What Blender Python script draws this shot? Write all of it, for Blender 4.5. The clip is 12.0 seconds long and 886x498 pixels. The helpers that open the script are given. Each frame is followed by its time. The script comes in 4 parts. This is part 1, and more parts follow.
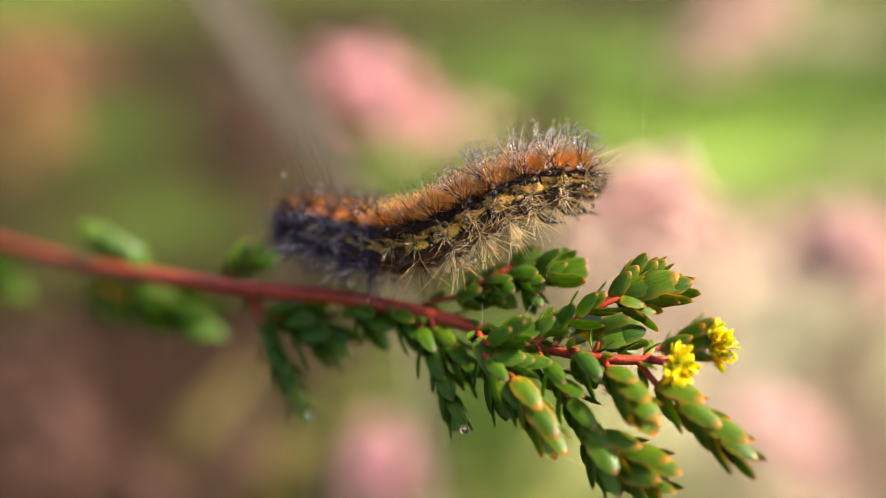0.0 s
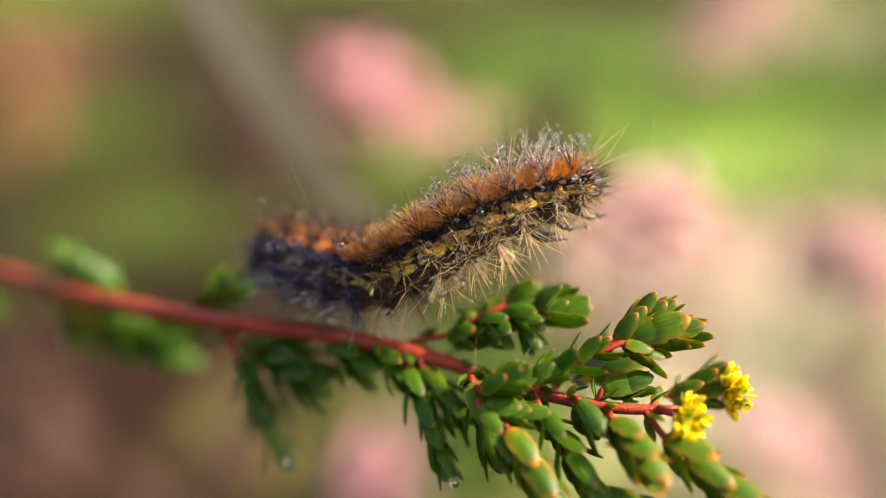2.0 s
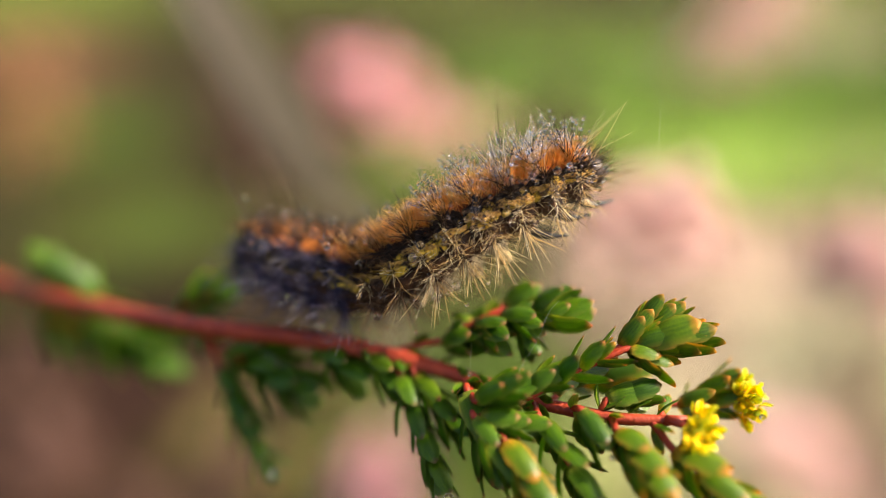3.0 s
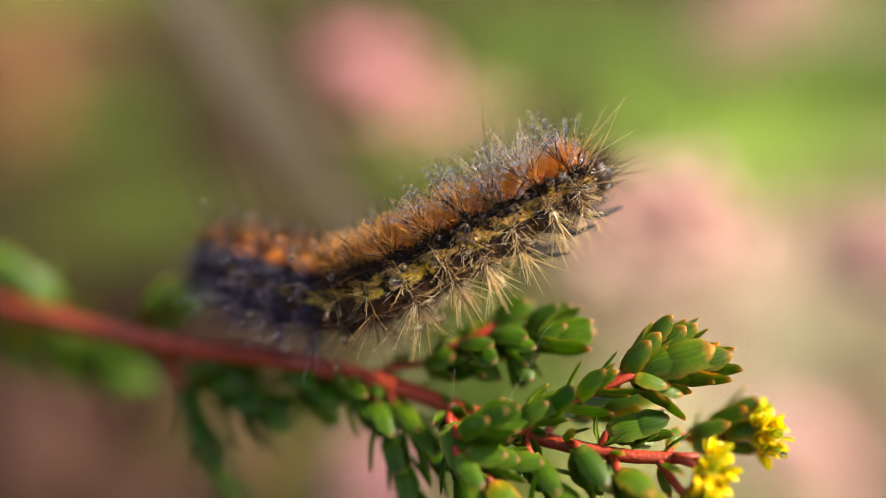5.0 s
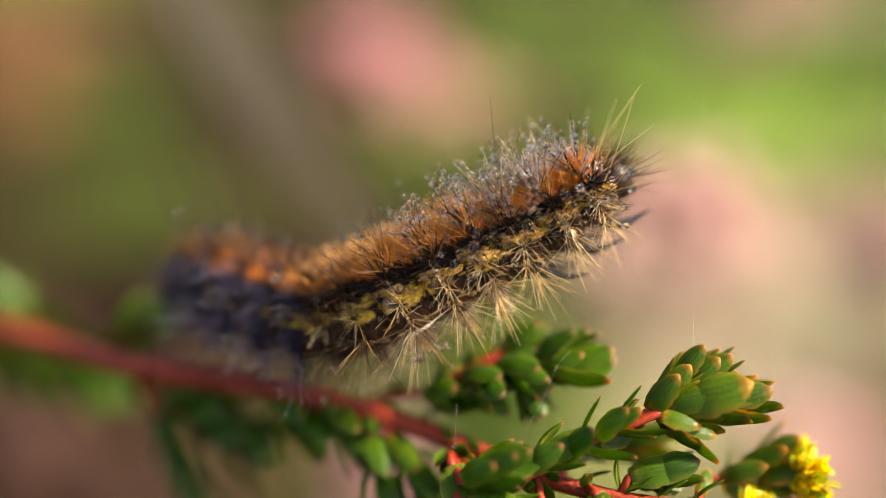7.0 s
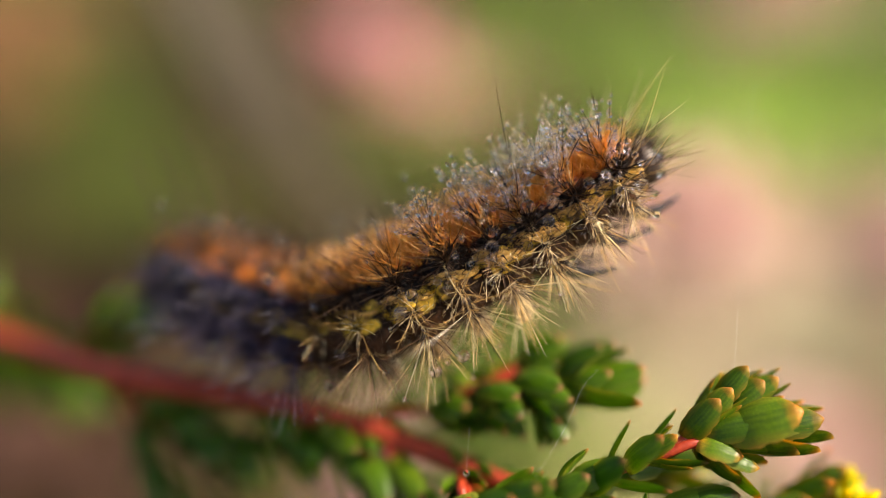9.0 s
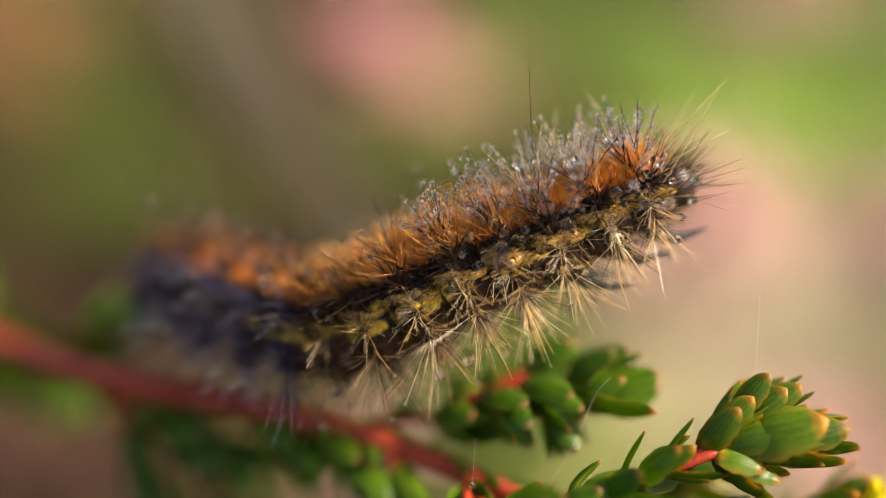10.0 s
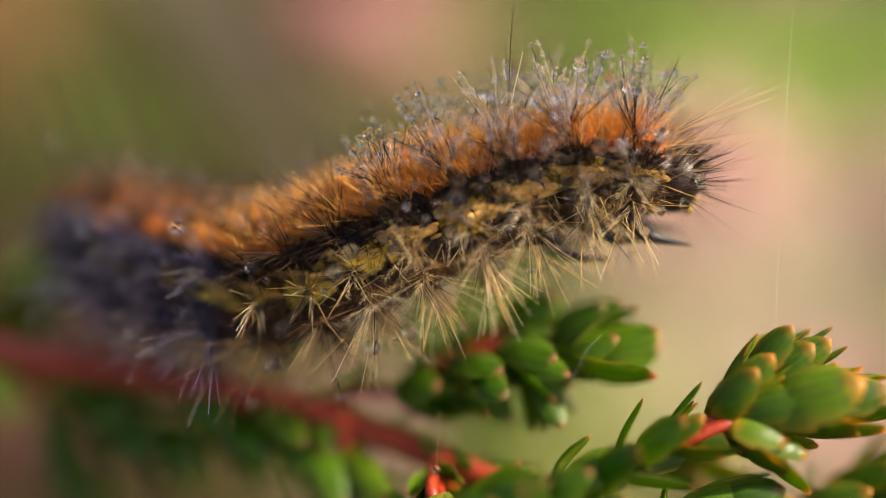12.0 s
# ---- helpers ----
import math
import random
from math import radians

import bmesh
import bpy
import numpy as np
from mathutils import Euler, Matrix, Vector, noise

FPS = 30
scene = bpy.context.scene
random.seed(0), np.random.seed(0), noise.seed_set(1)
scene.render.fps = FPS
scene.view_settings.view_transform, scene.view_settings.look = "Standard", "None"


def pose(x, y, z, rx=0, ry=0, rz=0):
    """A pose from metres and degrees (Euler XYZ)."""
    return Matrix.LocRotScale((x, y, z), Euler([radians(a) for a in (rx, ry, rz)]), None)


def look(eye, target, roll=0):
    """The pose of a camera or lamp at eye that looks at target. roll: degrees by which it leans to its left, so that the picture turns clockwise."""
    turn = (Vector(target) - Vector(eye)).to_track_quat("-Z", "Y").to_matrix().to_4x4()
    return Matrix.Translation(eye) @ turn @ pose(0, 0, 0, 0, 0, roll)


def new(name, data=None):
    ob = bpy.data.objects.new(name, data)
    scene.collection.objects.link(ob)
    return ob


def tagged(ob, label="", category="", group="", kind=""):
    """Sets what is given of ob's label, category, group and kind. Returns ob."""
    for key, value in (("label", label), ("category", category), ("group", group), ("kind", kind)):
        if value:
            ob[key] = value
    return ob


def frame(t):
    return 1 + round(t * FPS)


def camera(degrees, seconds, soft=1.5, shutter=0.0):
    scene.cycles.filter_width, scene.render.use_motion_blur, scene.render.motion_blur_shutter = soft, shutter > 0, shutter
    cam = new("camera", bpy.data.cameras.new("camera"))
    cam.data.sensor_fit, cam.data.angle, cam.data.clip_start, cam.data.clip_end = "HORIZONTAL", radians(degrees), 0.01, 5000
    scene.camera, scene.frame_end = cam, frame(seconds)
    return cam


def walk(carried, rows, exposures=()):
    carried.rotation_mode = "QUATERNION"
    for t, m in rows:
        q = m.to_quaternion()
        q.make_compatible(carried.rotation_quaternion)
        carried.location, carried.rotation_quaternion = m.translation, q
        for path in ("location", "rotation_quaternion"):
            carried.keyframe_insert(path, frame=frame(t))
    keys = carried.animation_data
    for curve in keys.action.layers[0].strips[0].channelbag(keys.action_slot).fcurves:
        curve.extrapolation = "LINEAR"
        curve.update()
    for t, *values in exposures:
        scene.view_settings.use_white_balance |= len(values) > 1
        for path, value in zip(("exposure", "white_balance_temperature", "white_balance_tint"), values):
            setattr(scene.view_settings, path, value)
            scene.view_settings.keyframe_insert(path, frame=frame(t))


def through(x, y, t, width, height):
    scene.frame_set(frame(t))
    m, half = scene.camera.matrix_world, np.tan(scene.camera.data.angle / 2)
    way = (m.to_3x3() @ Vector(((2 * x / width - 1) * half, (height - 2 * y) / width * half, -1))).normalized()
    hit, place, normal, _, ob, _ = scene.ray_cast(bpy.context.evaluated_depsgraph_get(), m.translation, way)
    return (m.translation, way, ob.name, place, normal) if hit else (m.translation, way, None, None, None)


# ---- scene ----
# ---------------------------------------------------------------- camera
cam = camera(55.2, 12.0, soft=0.6)
PATH = [
    (0, look((0.00000, -0.04532, 0.14113), (0.00000, -0.00000, 0.12000), 0.00)),
    (0.5, look((-0.00036, -0.04441, 0.14119), (-0.00022, 0.00075, 0.11973), 0.08)),
    (1, look((-0.00004, -0.04386, 0.14074), (0.00026, 0.00145, 0.11959), 0.14)),
    (1.5, look((0.00022, -0.04303, 0.14045), (0.00042, 0.00222, 0.11917), 0.01)),
    (2, look((0.00052, -0.04043, 0.14146), (0.00053, 0.00474, 0.12002), 0.54)),
    (2.5, look((0.00096, -0.03944, 0.14053), (0.00059, 0.00598, 0.11963), 0.16)),
    (3, look((0.00119, -0.03787, 0.13992), (0.00088, 0.00744, 0.11877), 0.22)),
    (3.5, look((0.00193, -0.03628, 0.14042), (0.00125, 0.00893, 0.11908), 0.09)),
    (5.5, look((0.00245, -0.03129, 0.13871), (0.00167, 0.01340, 0.11632), 0.16)),
    (6, look((0.00243, -0.02983, 0.13873), (0.00171, 0.01469, 0.11598), 0.25)),
    (6.5, look((0.00229, -0.02890, 0.13821), (0.00138, 0.01563, 0.11548), 0.17)),
    (7, look((0.00257, -0.02789, 0.13828), (0.00140, 0.01657, 0.11544), 0.11)),
    (9, look((0.00149, -0.02436, 0.13698), (0.00105, 0.01985, 0.11363), 1.80)),
    (9.5, look((0.00151, -0.02354, 0.13710), (0.00093, 0.02057, 0.11357), 1.75)),
    (10, look((0.00143, -0.02286, 0.13639), (0.00079, 0.02120, 0.11278), 1.71)),
    (10.5, look((0.00198, -0.02201, 0.13572), (0.00148, 0.02182, 0.11167), 1.18)),
    (11, look((0.00253, -0.02110, 0.13479), (0.00204, 0.02254, 0.11039), 0.91)),
    (11.5, look((0.00255, -0.01961, 0.13387), (0.00163, 0.02384, 0.10916), 0.39)),
    (12, look((0.00276, -0.01885, 0.13309), (0.00214, 0.02445, 0.10810), 0.25)),
]
walk(cam, PATH, exposures=[(0, 1.28, 6450, 10), (6.5, 1.02, 6750, 11), (10.5, 0.93, 6850, 12), (11.5, 0.88, 6850, 12), (12, 0.96, 6850, 12)])
cam.data.dof.use_dof = True
cam.data.dof.aperture_fstop = 34.4 / 5.1

# ---------------------------------------------------------------- light
SUN_EL, SUN_AZ = 42, 90          # height of the sun; bearing from straight ahead towards the right
world = bpy.data.worlds.new("sky")
scene.world = world
world.use_nodes = True
wn = world.node_tree.nodes
sky = wn.new("ShaderNodeTexSky")
sky.sky_type, sky.sun_disc = "NISHITA", False
sky.air_density, sky.dust_density, sky.ozone_density = 0.8, 5.0, 0.4
sky.sun_elevation, sky.sun_rotation = radians(SUN_EL), radians(SUN_AZ)
wn["Background"].inputs["Strength"].default_value = 0.12
world.node_tree.links.new(sky.outputs[0], wn["Background"].inputs["Color"])
sun = new("sun", bpy.data.lights.new("sun", "SUN"))
sun.data.energy, sun.data.angle, sun.data.color = 4.6, radians(0.6), (1.0, 0.88, 0.70)
e, a = radians(SUN_EL), radians(SUN_AZ)
toward = Vector((math.sin(a) * math.cos(e), math.cos(a) * math.cos(e), math.sin(e)))
sun.matrix_basis = look(toward, (0, 0, 0))

# ---------------------------------------------------------------- plan
# The sprig is laid out on a plan that leans 25 degrees: millimetres to the side, up the plan and behind it.
LEAN, HEIGHT, MM = radians(25), 0.12, 0.001
SIDE, UP, BEHIND = Vector((1, 0, 0)), Vector((0, math.sin(LEAN), math.cos(LEAN))), Vector((0, math.cos(LEAN), -math.sin(LEAN)))


def at(x, up, behind):
    return Vector((0, 0, HEIGHT)) + (SIDE * x + UP * up + BEHIND * behind) * MM


# ---------------------------------------------------------------- materials
def material(name):
    m = bpy.data.materials.new(name)
    m.use_nodes = True
    return m, m.node_tree.nodes, m.node_tree.links, m.node_tree.nodes["Principled BSDF"]


def ramp(nodes, stops):
    r = nodes.new("ShaderNodeValToRGB")
    r.color_ramp.elements[0].position, r.color_ramp.elements[0].color = stops[0][0], (*stops[0][1], 1)
    r.color_ramp.elements[1].position, r.color_ramp.elements[1].color = stops[-1][0], (*stops[-1][1], 1)
    for p, c in stops[1:-1]:
        r.color_ramp.elements.new(p).color = (*c, 1)
    return r


def noise_node(nodes, links, scale, detail=4.0, coords=None, kind="Object"):
    n = nodes.new("ShaderNodeTexNoise")
    n.inputs["Scale"].default_value, n.inputs["Detail"].default_value = scale, detail
    if coords is None:
        coords = nodes.new("ShaderNodeTexCoord").outputs[kind]
    links.new(coords, n.inputs["Vector"])
    return n


def add_bump(nodes, links, shader, height, strength, distance):
    b = nodes.new("ShaderNodeBump")
    b.inputs["Strength"].default_value, b.inputs["Distance"].default_value = strength, distance
    links.new(height, b.inputs["Height"])
    links.new(b.outputs[0], shader.inputs["Normal"])


def mixed(nodes, links, a, b, fac, mode="MIX"):
    m = nodes.new("ShaderNodeMix")
    m.data_type, m.blend_type = "RGBA", mode
    for socket, value in ((m.inputs[0], fac), (m.inputs[6], a), (m.inputs[7], b)):
        if isinstance(value, (int, float)):
            socket.default_value = value
        elif isinstance(value, tuple):
            socket.default_value = (*value, 1)
        else:
            links.new(value, socket)
    return m.outputs[2]


def let_light_through(nodes, links, shader, colour, share):
    t = nodes.new("ShaderNodeBsdfTranslucent")
    if isinstance(colour, tuple):
        t.inputs["Color"].default_value = (*colour, 1)
    else:
        links.new(colour, t.inputs["Color"])
    mix = nodes.new("ShaderNodeMixShader")
    mix.inputs[0].default_value = share
    links.new(shader.outputs[0], mix.inputs[1])
    links.new(t.outputs[0], mix.inputs[2])
    links.new(mix.outputs[0], nodes["Material Output"].inputs["Surface"])


def mottled(name, dark, light, scale, rough=0.7, through=0.0, bump=0.0, kind="Object", fine=5.0, gloss=1.0):
    m, n, l, s = material(name)
    s.inputs["Specular IOR Level"].default_value = 0.5 * gloss
    big, small = noise_node(n, l, scale, 3.0, kind=kind), noise_node(n, l, scale * fine, 5.0, kind=kind)
    r = ramp(n, [(0.3, dark), (0.7, light)])
    blend = n.new("ShaderNodeMath")
    blend.operation = "MULTIPLY_ADD"
    blend.inputs[1].default_value = 0.4
    l.new(small.outputs[0], blend.inputs[0])
    half = n.new("ShaderNodeMath")
    half.operation = "MULTIPLY"
    half.inputs[1].default_value = 0.6
    l.new(big.outputs[0], half.inputs[0])
    l.new(half.outputs[0], blend.inputs[2])
    l.new(blend.outputs[0], r.inputs[0])
    l.new(r.outputs[0], s.inputs["Base Color"])
    s.inputs["Roughness"].default_value = rough
    if bump:
        add_bump(n, l, s, small.outputs[0], 0.6, bump)
    if through:
        let_light_through(n, l, s, r.outputs[0], through)
    return m


def leaf_material(name, base, middle, tip, through, turns=0.62):
    """Colour runs along the leaf from its base to its tip; each leaf is a little lighter or darker than the next."""
    m, n, l, s = material(name)
    c = n.new("ShaderNodeTexCoord")
    x = n.new("ShaderNodeSeparateXYZ")
    l.new(c.outputs["Object"], x.inputs[0])
    wob = noise_node(n, l, 5.0, 3.0, coords=c.outputs["Object"])
    along = n.new("ShaderNodeMath")
    along.operation = "MULTIPLY_ADD"
    along.inputs[1].default_value = 0.30
    l.new(wob.outputs[0], along.inputs[0])
    shift = n.new("ShaderNodeMath")
    shift.operation = "ADD"
    shift.inputs[1].default_value = -0.15
    l.new(x.outputs[0], shift.inputs[0])
    l.new(shift.outputs[0], along.inputs[2])
    r = ramp(n, [(0.0, base), (0.25, middle), (turns, middle), (0.96, tip), (1.0, tip)])
    l.new(along.outputs[0], r.inputs[0])
    info = n.new("ShaderNodeObjectInfo")
    vary = ramp(n, [(0.0, (0.55, 0.68, 0.5)), (0.55, (1.0, 1.0, 1.0)), (0.85, (1.15, 1.1, 1.0)), (1.0, (1.4, 1.12, 0.9))])
    l.new(info.outputs["Random"], vary.inputs[0])
    col = mixed(n, l, r.outputs[0], vary.outputs[0], 1.0, "MULTIPLY")
    cells = n.new("ShaderNodeTexVoronoi")
    cells.inputs["Scale"].default_value = 26
    l.new(c.outputs["Object"], cells.inputs["Vector"])
    spots = ramp(n, [(0.0, (1.12, 1.12, 1.05)), (0.6, (0.86, 0.88, 0.84))])
    l.new(cells.outputs["Distance"], spots.inputs[0])
    col = mixed(n, l, col, spots.outputs[0], 1.0, "MULTIPLY")
    wide = n.new("ShaderNodeMath")
    wide.operation = "ABSOLUTE"
    l.new(x.outputs[1], wide.inputs[0])
    rim = ramp(n, [(0.10, (0, 0, 0)), (0.165, (0.25, 0.25, 0.25)), (0.20, (1, 1, 1))])
    l.new(wide.outputs[0], rim.inputs[0])
    col = mixed(n, l, col, base, rim.outputs[0])
    drawn = n.new("ShaderNodeVectorMath")
    drawn.operation = "MULTIPLY"
    drawn.inputs[1].default_value = (1.6, 24, 8)
    l.new(c.outputs["Object"], drawn.inputs[0])
    veins = noise_node(n, l, 1.0, 3.0, coords=drawn.outputs[0])
    streak = ramp(n, [(0.32, (0.58, 0.66, 0.6)), (0.5, (1.0, 1.0, 1.0)), (0.7, (1.28, 1.22, 1.1))])
    l.new(veins.outputs[0], streak.inputs[0])
    col = mixed(n, l, col, streak.outputs[0], 1.0, "MULTIPLY")
    l.new(col, s.inputs["Base Color"])
    worn = ramp(n, [(0.35, (0.30, 0.30, 0.30)), (0.65, (0.60, 0.60, 0.60))])
    l.new(noise_node(n, l, 9.0, 3.0, coords=c.outputs["Object"]).outputs[0], worn.inputs[0])
    l.new(worn.outputs[0], s.inputs["Roughness"])
    s.inputs["Coat Weight"].default_value, s.inputs["Coat Roughness"].default_value = 0.08, 0.3
    add_bump(n, l, s, veins.outputs[0], 0.5, 0.00008)
    let_light_through(n, l, s, col, through)
    return m


def hair_material(name, root, tip, gloss, rough, through):
    m, n, l, s = material(name)
    s.inputs["Specular IOR Level"].default_value = 0.5 * gloss
    geo = n.new("ShaderNodeNewGeometry")
    r = ramp(n, [(0.0, root), (1.0, tip)])
    l.new(geo.outputs["Random Per Island"], r.inputs[0])
    l.new(r.outputs[0], s.inputs["Base Color"])
    s.inputs["Roughness"].default_value = rough
    if through:
        let_light_through(n, l, s, r.outputs[0], through)
    return m


def body_material(name, bars):
    """Caterpillar skin: bands from the back down to the belly, broken up by blotches."""
    m, n, l, s = material(name)
    c = n.new("ShaderNodeTexCoord")
    x = n.new("ShaderNodeSeparateXYZ")
    l.new(c.outputs["Object"], x.inputs[0])
    side = n.new("ShaderNodeMath")
    side.operation = "ABSOLUTE"
    l.new(x.outputs[1], side.inputs[0])
    turn = n.new("ShaderNodeMath")
    turn.operation = "ARCTAN2"
    l.new(side.outputs[0], turn.inputs[0])
    l.new(x.outputs[2], turn.inputs[1])
    part_of = n.new("ShaderNodeMath")
    part_of.operation = "MULTIPLY_ADD"
    part_of.inputs[1].default_value = 1 / math.pi
    l.new(turn.outputs[0], part_of.inputs[0])
    info = n.new("ShaderNodeObjectInfo")
    moved = n.new("ShaderNodeVectorMath")
    moved.operation = "ADD"
    l.new(c.outputs["Object"], moved.inputs[0])
    l.new(info.outputs["Random"], moved.inputs[1])
    drawn = n.new("ShaderNodeVectorMath")
    drawn.operation = "MULTIPLY"
    drawn.inputs[1].default_value = (0.42, 1, 1)
    l.new(moved.outputs[0], drawn.inputs[0])
    blot = noise_node(n, l, 1300, 4.0, coords=drawn.outputs[0])
    off = n.new("ShaderNodeMath")
    off.operation = "MULTIPLY_ADD"
    off.inputs[1].default_value, off.inputs[2].default_value = 0.46, -0.23
    l.new(blot.outputs[0], off.inputs[0])
    l.new(off.outputs[0], part_of.inputs[2])
    r = ramp(n, [(0.0, (0.50, 0.15, 0.02)), (0.14, (0.46, 0.13, 0.02)), (0.19, (0.010, 0.007, 0.006)), (0.37, (0.011, 0.008, 0.006)),
                 (0.40, (0.16, 0.09, 0.03)), (0.44, (0.20, 0.11, 0.04)), (0.48, (0.022, 0.011, 0.006)), (0.60, (0.085, 0.036, 0.014)),
                 (0.76, (0.10, 0.045, 0.020)), (0.90, (0.40, 0.31, 0.18)), (1.0, (0.55, 0.48, 0.32))])
    l.new(part_of.outputs[0], r.inputs[0])
    fine = noise_node(n, l, 5200, 3.0, coords=c.outputs["Object"])
    v = ramp(n, [(0.3, (0.45, 0.45, 0.45)), (0.7, (1.35, 1.35, 1.35))])
    l.new(fine.outputs[0], v.inputs[0])
    # yellow bars along the side, broken and of uneven width
    band = ramp(n, [(0.34, (0, 0, 0)), (0.37, (1, 1, 1)), (0.45, (1, 1, 1)), (0.48, (0, 0, 0))])
    l.new(part_of.outputs[0], band.inputs[0])
    broken = ramp(n, [(0.41, (0, 0, 0)), (0.46, (1, 1, 1))])
    l.new(noise_node(n, l, 800, 2.0, coords=moved.outputs[0]).outputs[0], broken.inputs[0])
    where = mixed(n, l, mixed(n, l, band.outputs[0], broken.outputs[0], 1.0, "MULTIPLY"), (bars, bars, bars), 1.0, "MULTIPLY")
    skin = mixed(n, l, r.outputs[0], (0.88, 0.56, 0.06), where)
    l.new(mixed(n, l, skin, v.outputs[0], 1.0, "MULTIPLY"), s.inputs["Base Color"])
    s.inputs["Roughness"].default_value, s.inputs["Specular IOR Level"].default_value = 0.6, 0.2
    add_bump(n, l, s, fine.outputs[0], 0.8, 0.00008)
    return m


def water_material():
    m, n, l, s = material("water")
    s.inputs["Base Color"].default_value = (1, 1, 1, 1)
    s.inputs["Roughness"].default_value, s.inputs["IOR"].default_value = 0.015, 1.36
    s.inputs["Transmission Weight"].default_value = 1.0
    return m


def ground_material():
    m, n, l, s = material("heath_floor")
    c = n.new("ShaderNodeTexCoord")
    small, mid = (noise_node(n, l, k, 5.0, coords=c.outputs["Object"]) for k in (160, 28))
    bare = ramp(n, [(0.3, (0.013, 0.012, 0.003)), (0.7, (0.038, 0.033, 0.007))])
    l.new(mid.outputs[0], bare.inputs[0])
    grain = ramp(n, [(0.3, (0.6, 0.6, 0.6)), (0.7, (1.4, 1.4, 1.4))])
    l.new(small.outputs[0], grain.inputs[0])
    moss = ramp(n, [(0.45, (0, 0, 0)), (0.6, (1, 1, 1))])
    l.new(noise_node(n, l, 3.2, 4.0, coords=c.outputs["Object"]).outputs[0], moss.inputs[0])
    open_heath = mixed(n, l, bare.outputs[0], (0.10, 0.13, 0.02), moss.outputs[0])
    far_off = n.new("ShaderNodeVectorMath")
    far_off.operation = "LENGTH"
    l.new(c.outputs["Object"], far_off.inputs[0])
    beyond = ramp(n, [(0.0, (0, 0, 0)), (1.0, (1, 1, 1))])
    beyond.color_ramp.elements[0].position = 0.8
    l.new(far_off.outputs["Value"], beyond.inputs[0])
    col = mixed(n, l, bare.outputs[0], open_heath, beyond.outputs[0])
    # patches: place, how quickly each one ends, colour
    # near left, the dark browns paint in shaded heather wood along with peat
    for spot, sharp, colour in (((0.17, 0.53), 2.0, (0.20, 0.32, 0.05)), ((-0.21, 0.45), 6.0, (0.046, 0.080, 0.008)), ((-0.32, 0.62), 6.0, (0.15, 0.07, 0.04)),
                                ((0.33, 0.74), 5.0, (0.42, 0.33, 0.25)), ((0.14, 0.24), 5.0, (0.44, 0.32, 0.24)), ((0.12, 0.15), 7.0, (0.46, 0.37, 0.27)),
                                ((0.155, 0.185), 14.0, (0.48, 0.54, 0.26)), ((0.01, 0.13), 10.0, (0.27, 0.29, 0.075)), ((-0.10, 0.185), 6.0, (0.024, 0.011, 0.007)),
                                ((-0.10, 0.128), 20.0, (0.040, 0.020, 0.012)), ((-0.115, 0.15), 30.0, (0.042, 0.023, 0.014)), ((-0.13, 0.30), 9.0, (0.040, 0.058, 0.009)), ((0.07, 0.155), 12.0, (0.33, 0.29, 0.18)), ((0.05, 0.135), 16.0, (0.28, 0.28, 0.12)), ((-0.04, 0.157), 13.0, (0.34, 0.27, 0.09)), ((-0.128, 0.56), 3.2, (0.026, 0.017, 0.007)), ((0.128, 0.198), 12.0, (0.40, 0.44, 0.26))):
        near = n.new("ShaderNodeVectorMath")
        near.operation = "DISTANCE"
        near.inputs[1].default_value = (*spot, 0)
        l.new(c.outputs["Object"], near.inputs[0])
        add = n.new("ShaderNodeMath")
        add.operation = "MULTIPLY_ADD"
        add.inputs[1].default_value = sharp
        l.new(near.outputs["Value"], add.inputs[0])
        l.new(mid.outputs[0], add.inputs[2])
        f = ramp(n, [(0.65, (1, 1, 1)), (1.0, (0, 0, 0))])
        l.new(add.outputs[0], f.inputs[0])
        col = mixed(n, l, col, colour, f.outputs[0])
    col = mixed(n, l, col, grain.outputs[0], 1.0, "MULTIPLY")
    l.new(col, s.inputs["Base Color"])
    s.inputs["Roughness"].default_value, s.inputs["Specular IOR Level"].default_value = 0.95, 0.1
    add_bump(n, l, s, small.outputs[0], 1.0, 0.004)
    return m


BARK = mottled("red_bark", (0.19, 0.020, 0.009), (0.44, 0.062, 0.022), 1100, 0.42, 0.0, 0.00012, gloss=0.7)
TWIG = mottled("red_twig", (0.22, 0.018, 0.008), (0.50, 0.065, 0.022), 1300, 0.42, 0.1, 0.00006, gloss=0.7)
WOOD = mottled("heather_wood", (0.06, 0.035, 0.025), (0.2, 0.12, 0.08), 300, 0.8, 0.0, 0.0004)
LEAF = leaf_material("heather_leaf", (0.38, 0.40, 0.05), (0.125, 0.265, 0.005), (0.46, 0.20, 0.08), 0.60, 0.84)
# darker, less translucent leaf for the shoots towards the left
LEAF_DARK = leaf_material("heather_leaf_dark", (0.13, 0.22, 0.02), (0.11, 0.235, 0.004), (0.30, 0.20, 0.08), 0.5, 0.85)
LEAF_SUN = leaf_material("heather_leaf_young", (0.66, 0.38, 0.03), (0.15, 0.28, 0.004), (0.80, 0.34, 0.04), 0.60, 0.76)
LEAF_YELLOW = leaf_material("heather_leaf_yellow", (0.95, 0.55, 0.01), (1.0, 0.90, 0.0), (1.0, 0.94, 0.04), 0.55)
# the rear skin has dimmed yellow bars: shade on the tail, put into colour
SKIN, SKIN_SHADED = body_material("caterpillar_skin", 1.0), body_material("caterpillar_shaded_skin", 0.12)
WATER = water_material()
ORANGE = hair_material("orange_hair", (0.84, 0.41, 0.05), (0.95, 0.66, 0.26), 0.8, 0.45, 0.55)
